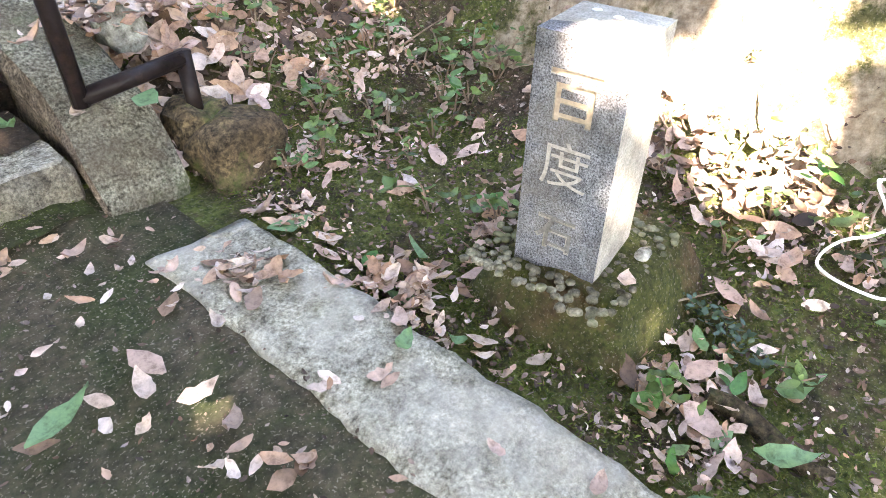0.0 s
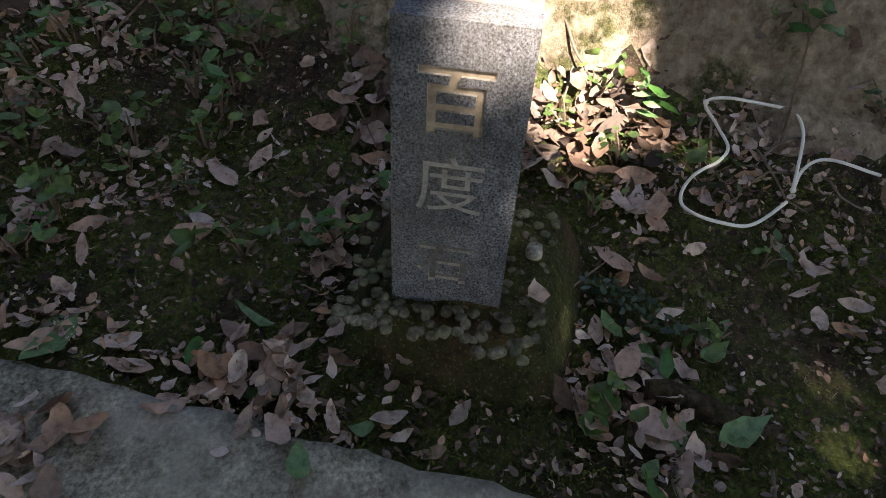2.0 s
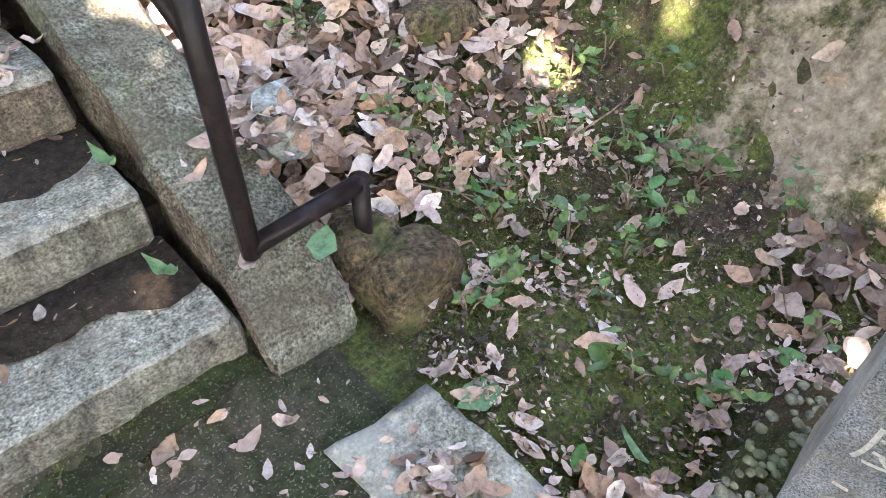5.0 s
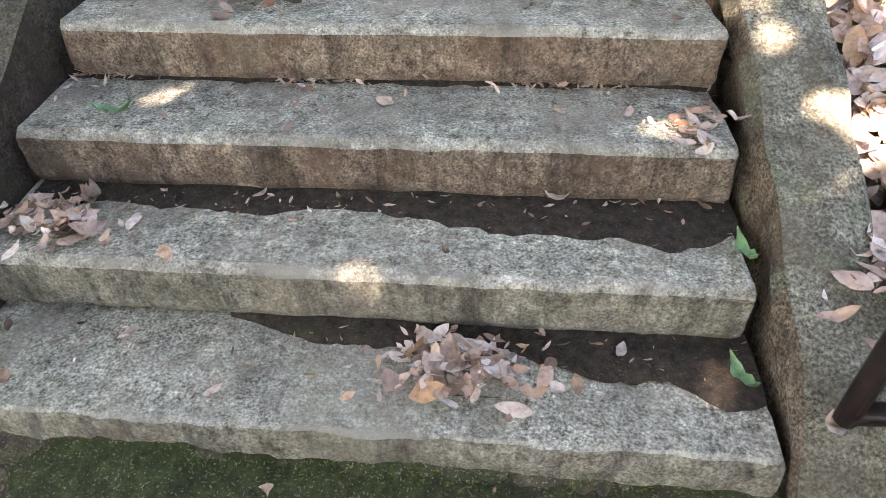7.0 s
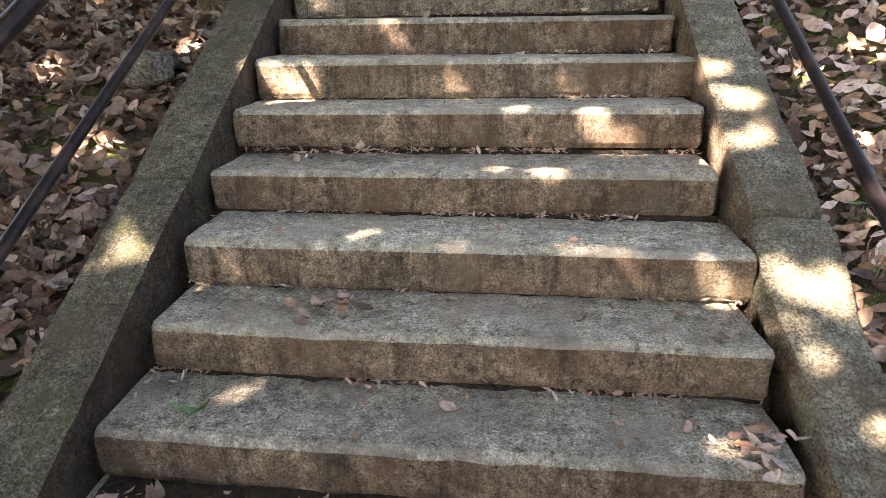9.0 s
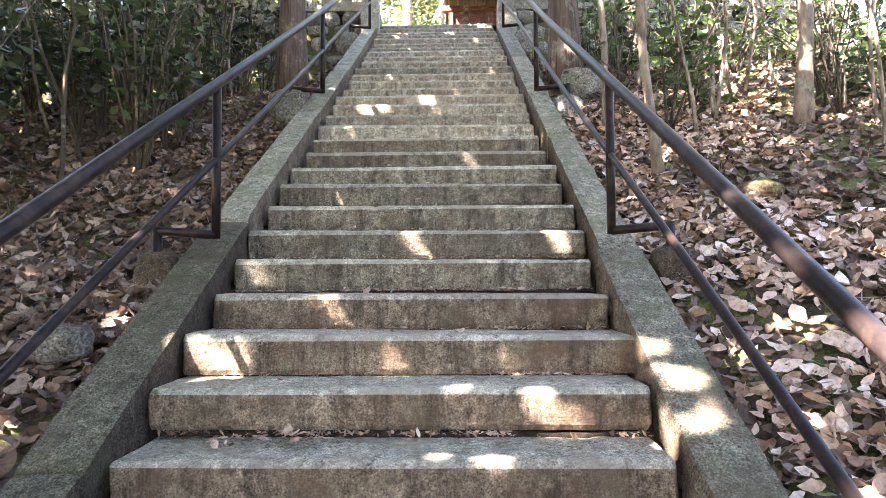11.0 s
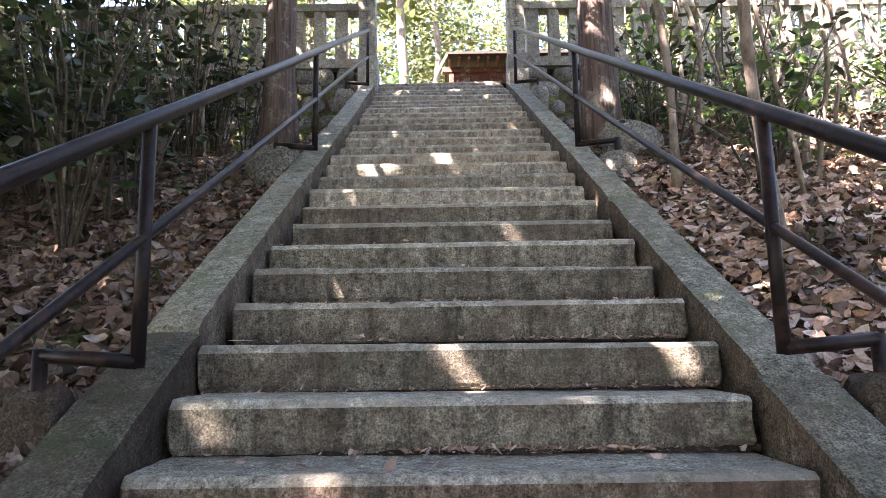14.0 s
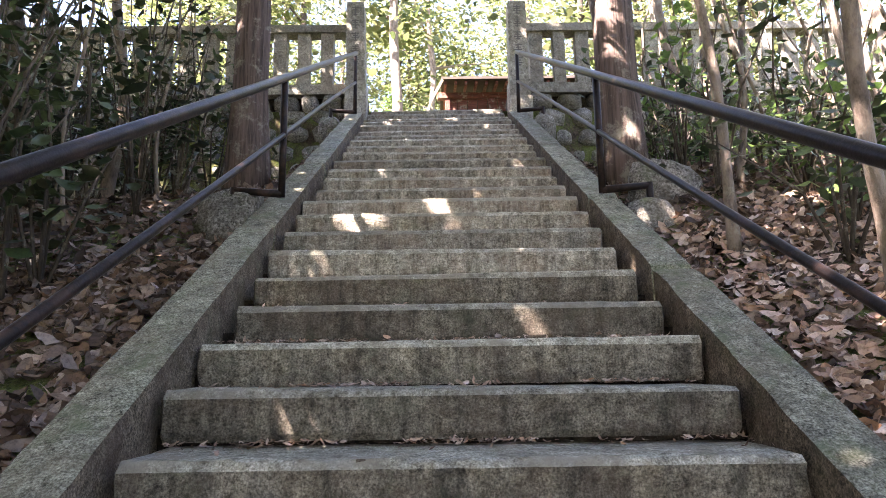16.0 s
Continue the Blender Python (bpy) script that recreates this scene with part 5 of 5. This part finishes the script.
# ---- small plants ----
def plant(loc, n, r, leaf, mat, seed, label, stems=4, shape=BROAD, category="plant", group="young plants on the bank", name="small_plant", hgt=1.0):
    t = holder(name, label, category, group=group, at=loc)
    rg = np.random.default_rng(seed)
    c, u = [], []
    for k in range(stems):
        a = rg.uniform(0, 6.28)
        e = Vector((math.cos(a) * r * rg.uniform(0.2, 1), math.sin(a) * r * rg.uniform(0.2, 1), r * hgt * rg.uniform(0.6, 1.5)))
        m = e * 0.5 + Vector((0, 0, r * 0.15))
        smooth(part("stem", tube(bmesh.new(), [(0, 0, -0.02), m, e], [0.0035 + r * 0.008, 0.0025 + r * 0.005, 0.0015], 5), TWIG, t))
        for j in range(n // stems):
            f = rg.uniform(0.35, 1.05)
            p = (m * (2 * f) if f < 0.5 else m.lerp(e, f * 2 - 1))
            off = rg.normal(0, leaf * 0.55, 3)
            c.append((p.x + off[0], p.y + off[1], p.z + abs(off[2]) * 0.4))
            u.append((off[0] * 4, off[1] * 4, 1.0))
    scatter("leaves", np.array(c), np.array(u) + rg.normal(0, 0.25, (len(c), 3)), rg.uniform(0.6, 1.2, len(c)) * leaf, mat, shape, rng=rg, parent=t)
    return t


vrng = np.random.default_rng(71)
spots = [(1.80, -0.07), (1.62, 0.35), (1.75, 0.6), (1.95, 0.25), (1.48, -0.02), (2.1, -0.1), (2.2, 0.3), (1.5, 1.0), (2.12, -1.25), (2.2, -1.1), (1.9, 0.05), (2.3, -0.5), (2.35, -1.9), (2.0, -0.7), (1.55, 0.75), (2.3, 0.7), (1.36, 1.5), (1.38, 1.7)]
for k, (x, y) in enumerate(spots):
    plant((x, y, land(x, y)), 14, vrng.uniform(0.05, 0.09), vrng.uniform(0.03, 0.045), SPRIG, 100 + k, "young bright green seedling on the bank")
sprigs = [(2.276, -1.308), (2.287, -1.16), (2.457, -1.579), (2.451, -1.648), (2.105, -1.448), (2.094, 0.226), (2.275, -0.063), (1.889, -0.039), (1.808, 0.203), (1.561, -0.032), (1.643, -0.444), (1.722, -0.641), (2.344, -0.465), (1.447, -1.286),
          (1.662, -1.457), (2.14, 0.189), (2.243, 0.59), (2.167, 0.049), (2.346, -0.048), (2.26, 0.035), (2.467, 0.063), (2.062, -0.188), (2.442, 0.277), (2.278, -0.213), (2.005, 0.253), (1.762, 0.459), (2.132, -0.202), (1.74, -0.597), (1.606, -0.019)]
for k, (x, y) in enumerate(sprigs):
    plant((x, y, land(x, y)), 9, vrng.uniform(0.06, 0.1), vrng.uniform(0.045, 0.07), SPRIG if k % 3 else GREENLEAF, 800 + k, "broad-leaved green seedling on the mossy bank", 3, DRY)
for k in range(12):
    x, y = vrng.uniform(1.55, 2.5), vrng.uniform(-0.3, 1.1)
    plant((x, y, land(x, y)), 20, vrng.uniform(0.06, 0.11), vrng.uniform(0.03, 0.05), SPRIG, 160 + k, "young bright green seedling on the bank")
for k in range(70):
    x, y = vrng.uniform(1.35, 3.2), vrng.uniform(-2.2, 6.0)
    if abs(x - MX) < 0.3 and abs(y - MY) < 0.3:
        continue
    plant((x, y, land(x, y)), 10, vrng.uniform(0.03, 0.08), vrng.uniform(0.02, 0.04), SPRIG if k % 3 else SHRUB, 200 + k, "small green seedling among fallen leaves", 3)
for k in range(40):
    x, y = -vrng.uniform(1.4, 4.0), vrng.uniform(0.2, 6.0)
    plant((x, y, land(x, y)), 12, vrng.uniform(0.05, 0.12), vrng.uniform(0.03, 0.06), SHRUB, 300 + k, "low dark green seedling among fallen leaves", 3, group="young plants on the slope")

# ivy creeping beside the mound
P = np.stack([vrng.normal(1.80, 0.03, 130) - 0.25 * vrng.random(130) * 0.4, vrng.uniform(-1.42, -1.05, 130), np.zeros(130)], 1)
P[:, 0] = 1.68 + (P[:, 1] + 1.42) * 0.35 + vrng.normal(0, 0.02, 130)
P[:, 2] = [land(x, y) + 0.02 + vrng.random() * 0.03 for x, y in P[:, :2]]
tagged(scatter("ivy", P, vrng.normal(0, 0.5, (130, 3)) + (0, 0, 1), vrng.uniform(0.015, 0.03, 130), IVY, BROAD, rng=vrng), "dark green ivy creeping beside the mound", "ivy", kind="stuff")


# ---- shrubs and thicket ----
def shrub(loc, hgt, wide, n, leaf, seed, mat, label):
    t = holder("shrub", label, "shrub", at=loc, group="shrubs on the wooded slope")
    rg = np.random.default_rng(seed)
    c, u = [], []
    for k in range(6):
        a = rg.uniform(0, 6.28)
        w = wide * rg.uniform(0.2, 1.0)
        e = Vector((math.cos(a) * w, math.sin(a) * w, hgt * rg.uniform(0.55, 1.1)))
        m = Vector((e.x * 0.35 + rg.normal(0, 0.06), e.y * 0.35 + rg.normal(0, 0.06), e.z * 0.55))
        smooth(part("stem", tube(bmesh.new(), [(0, 0, -0.08), m, e], [0.011, 0.008, 0.003], 6, 0.2, seed), STEM, t))
        for j in range(n // 6):
            f = rg.uniform(0.3, 1.05)
            p = m * (2 * f) if f < 0.5 else m.lerp(e, f * 2 - 1)
            c.append(np.array(p) + rg.normal(0, 0.11, 3))
            u.append(rg.normal(0, 0.5, 3) + (0, 0, 1))
    scatter("leaves", np.array(c), np.array(u), rg.uniform(0.6, 1.3, len(c)) * leaf, mat, SLIM if seed % 2 else BROAD, rng=rg, parent=t)
    return t


for k in range(66):
    x, y = -(2.1 + 4.4 * vrng.random() ** 1.1), vrng.uniform(3.8, 8.6)
    shrub((x, y, land(x, y)), vrng.uniform(0.8, 2.6), vrng.uniform(0.4, 0.8), 140 if x > -3.2 else 230, 0.11, 400 + k, SHRUB, "dense dark evergreen shrub with thin stems")
for k in range(44):
    x, y = 1.9 + 4.0 * vrng.random() ** 1.3, vrng.uniform(4.8, 8.8)
    shrub((x, y, land(x, y)), vrng.uniform(0.5, 1.6), vrng.uniform(0.35, 0.7), 120, 0.1, 500 + k, SPRIG if k % 3 == 0 else SHRUB, "open green shrub with thin pale stems")
for k in range(16):
    x, y = vrng.uniform(-9, 9), vrng.uniform(16.5, 22)
    if abs(x - 1.8) < 2.6 and y < 17:
        continue
    shrub((x, y, land(x, y)), vrng.uniform(2.0, 3.6), vrng.uniform(1.0, 1.8), 1000, 0.13, 600 + k, SPRIG, "sunlit green shrub behind the gate")
# thin bare saplings
for k in range(64):
    sd = -1 if k % 2 else 1
    x, y = sd * vrng.uniform(2.0, 5.0), vrng.uniform(4.0, 10.2)
    z = land(x, y)
    h = vrng.uniform(2.0, 4.0)
    pts = trunk_pts((x, y, z - 0.1), (x + vrng.normal(0, 0.35), y + vrng.normal(0, 0.3), z + h), 10, 0.25, 700.0 + k)
    tagged(smooth(part("sapling", tube(bmesh.new(), pts, [0.018 - 0.0014 * i for i in range(10)], 7, 0.15, k), BARK if k % 4 < 3 and sd > 0 or k % 3 == 0 else STEM)), "thin bare sapling stem in the thicket", "sapling", "saplings on the wooded slope")

# leaves, twigs and roots along the foot of the cut bank
brng = np.random.default_rng(77)
y = brng.uniform(-1.35, -0.5, 170)
x = 2.2 + 0.13 * np.array([rough_noise((v, 0, 0), 2.5, 8) for v in y]) + brng.normal(0, 0.07, 170)
P = np.array([(a, b, land(a, b) + 0.03 + brng.uniform(0, 0.02)) for a, b in zip(x, y)])
U = np.array([slope_up(a, b) + brng.normal(0, 0.4, 3) for a, b in zip(x, y)])
tagged(scatter("bank_leaves", P, U, brng.uniform(0.025, 0.10, 170), DULL, DRY, rng=brng), "dry brown leaves caught at the foot of the bank", "leaf litter", kind="stuff")
for k in range(14):
    a, b, w, n = brng.uniform(2.1, 2.4), brng.uniform(-1.8, -0.7), brng.uniform(0, 6.28), brng.uniform(0.08, 0.22)
    pts = [(a + n * t * math.cos(w + 0.3 * t), b + n * t * math.sin(w + 0.5 * t), 0) for t in (0, 0.25, 0.5, 0.75, 1)]
    pts = [(p[0], p[1], land(p[0], p[1]) + 0.03 + 0.008 * math.sin(4 * i + k)) for i, p in enumerate(pts)]
    tagged(part("twig", tube(bmesh.new(), pts, [0.004, 0.0035, 0.003, 0.0025, 0.0015], 6), BARK), "thin dry root lying at the foot of the bank", "twig", group="dry roots on the bank")
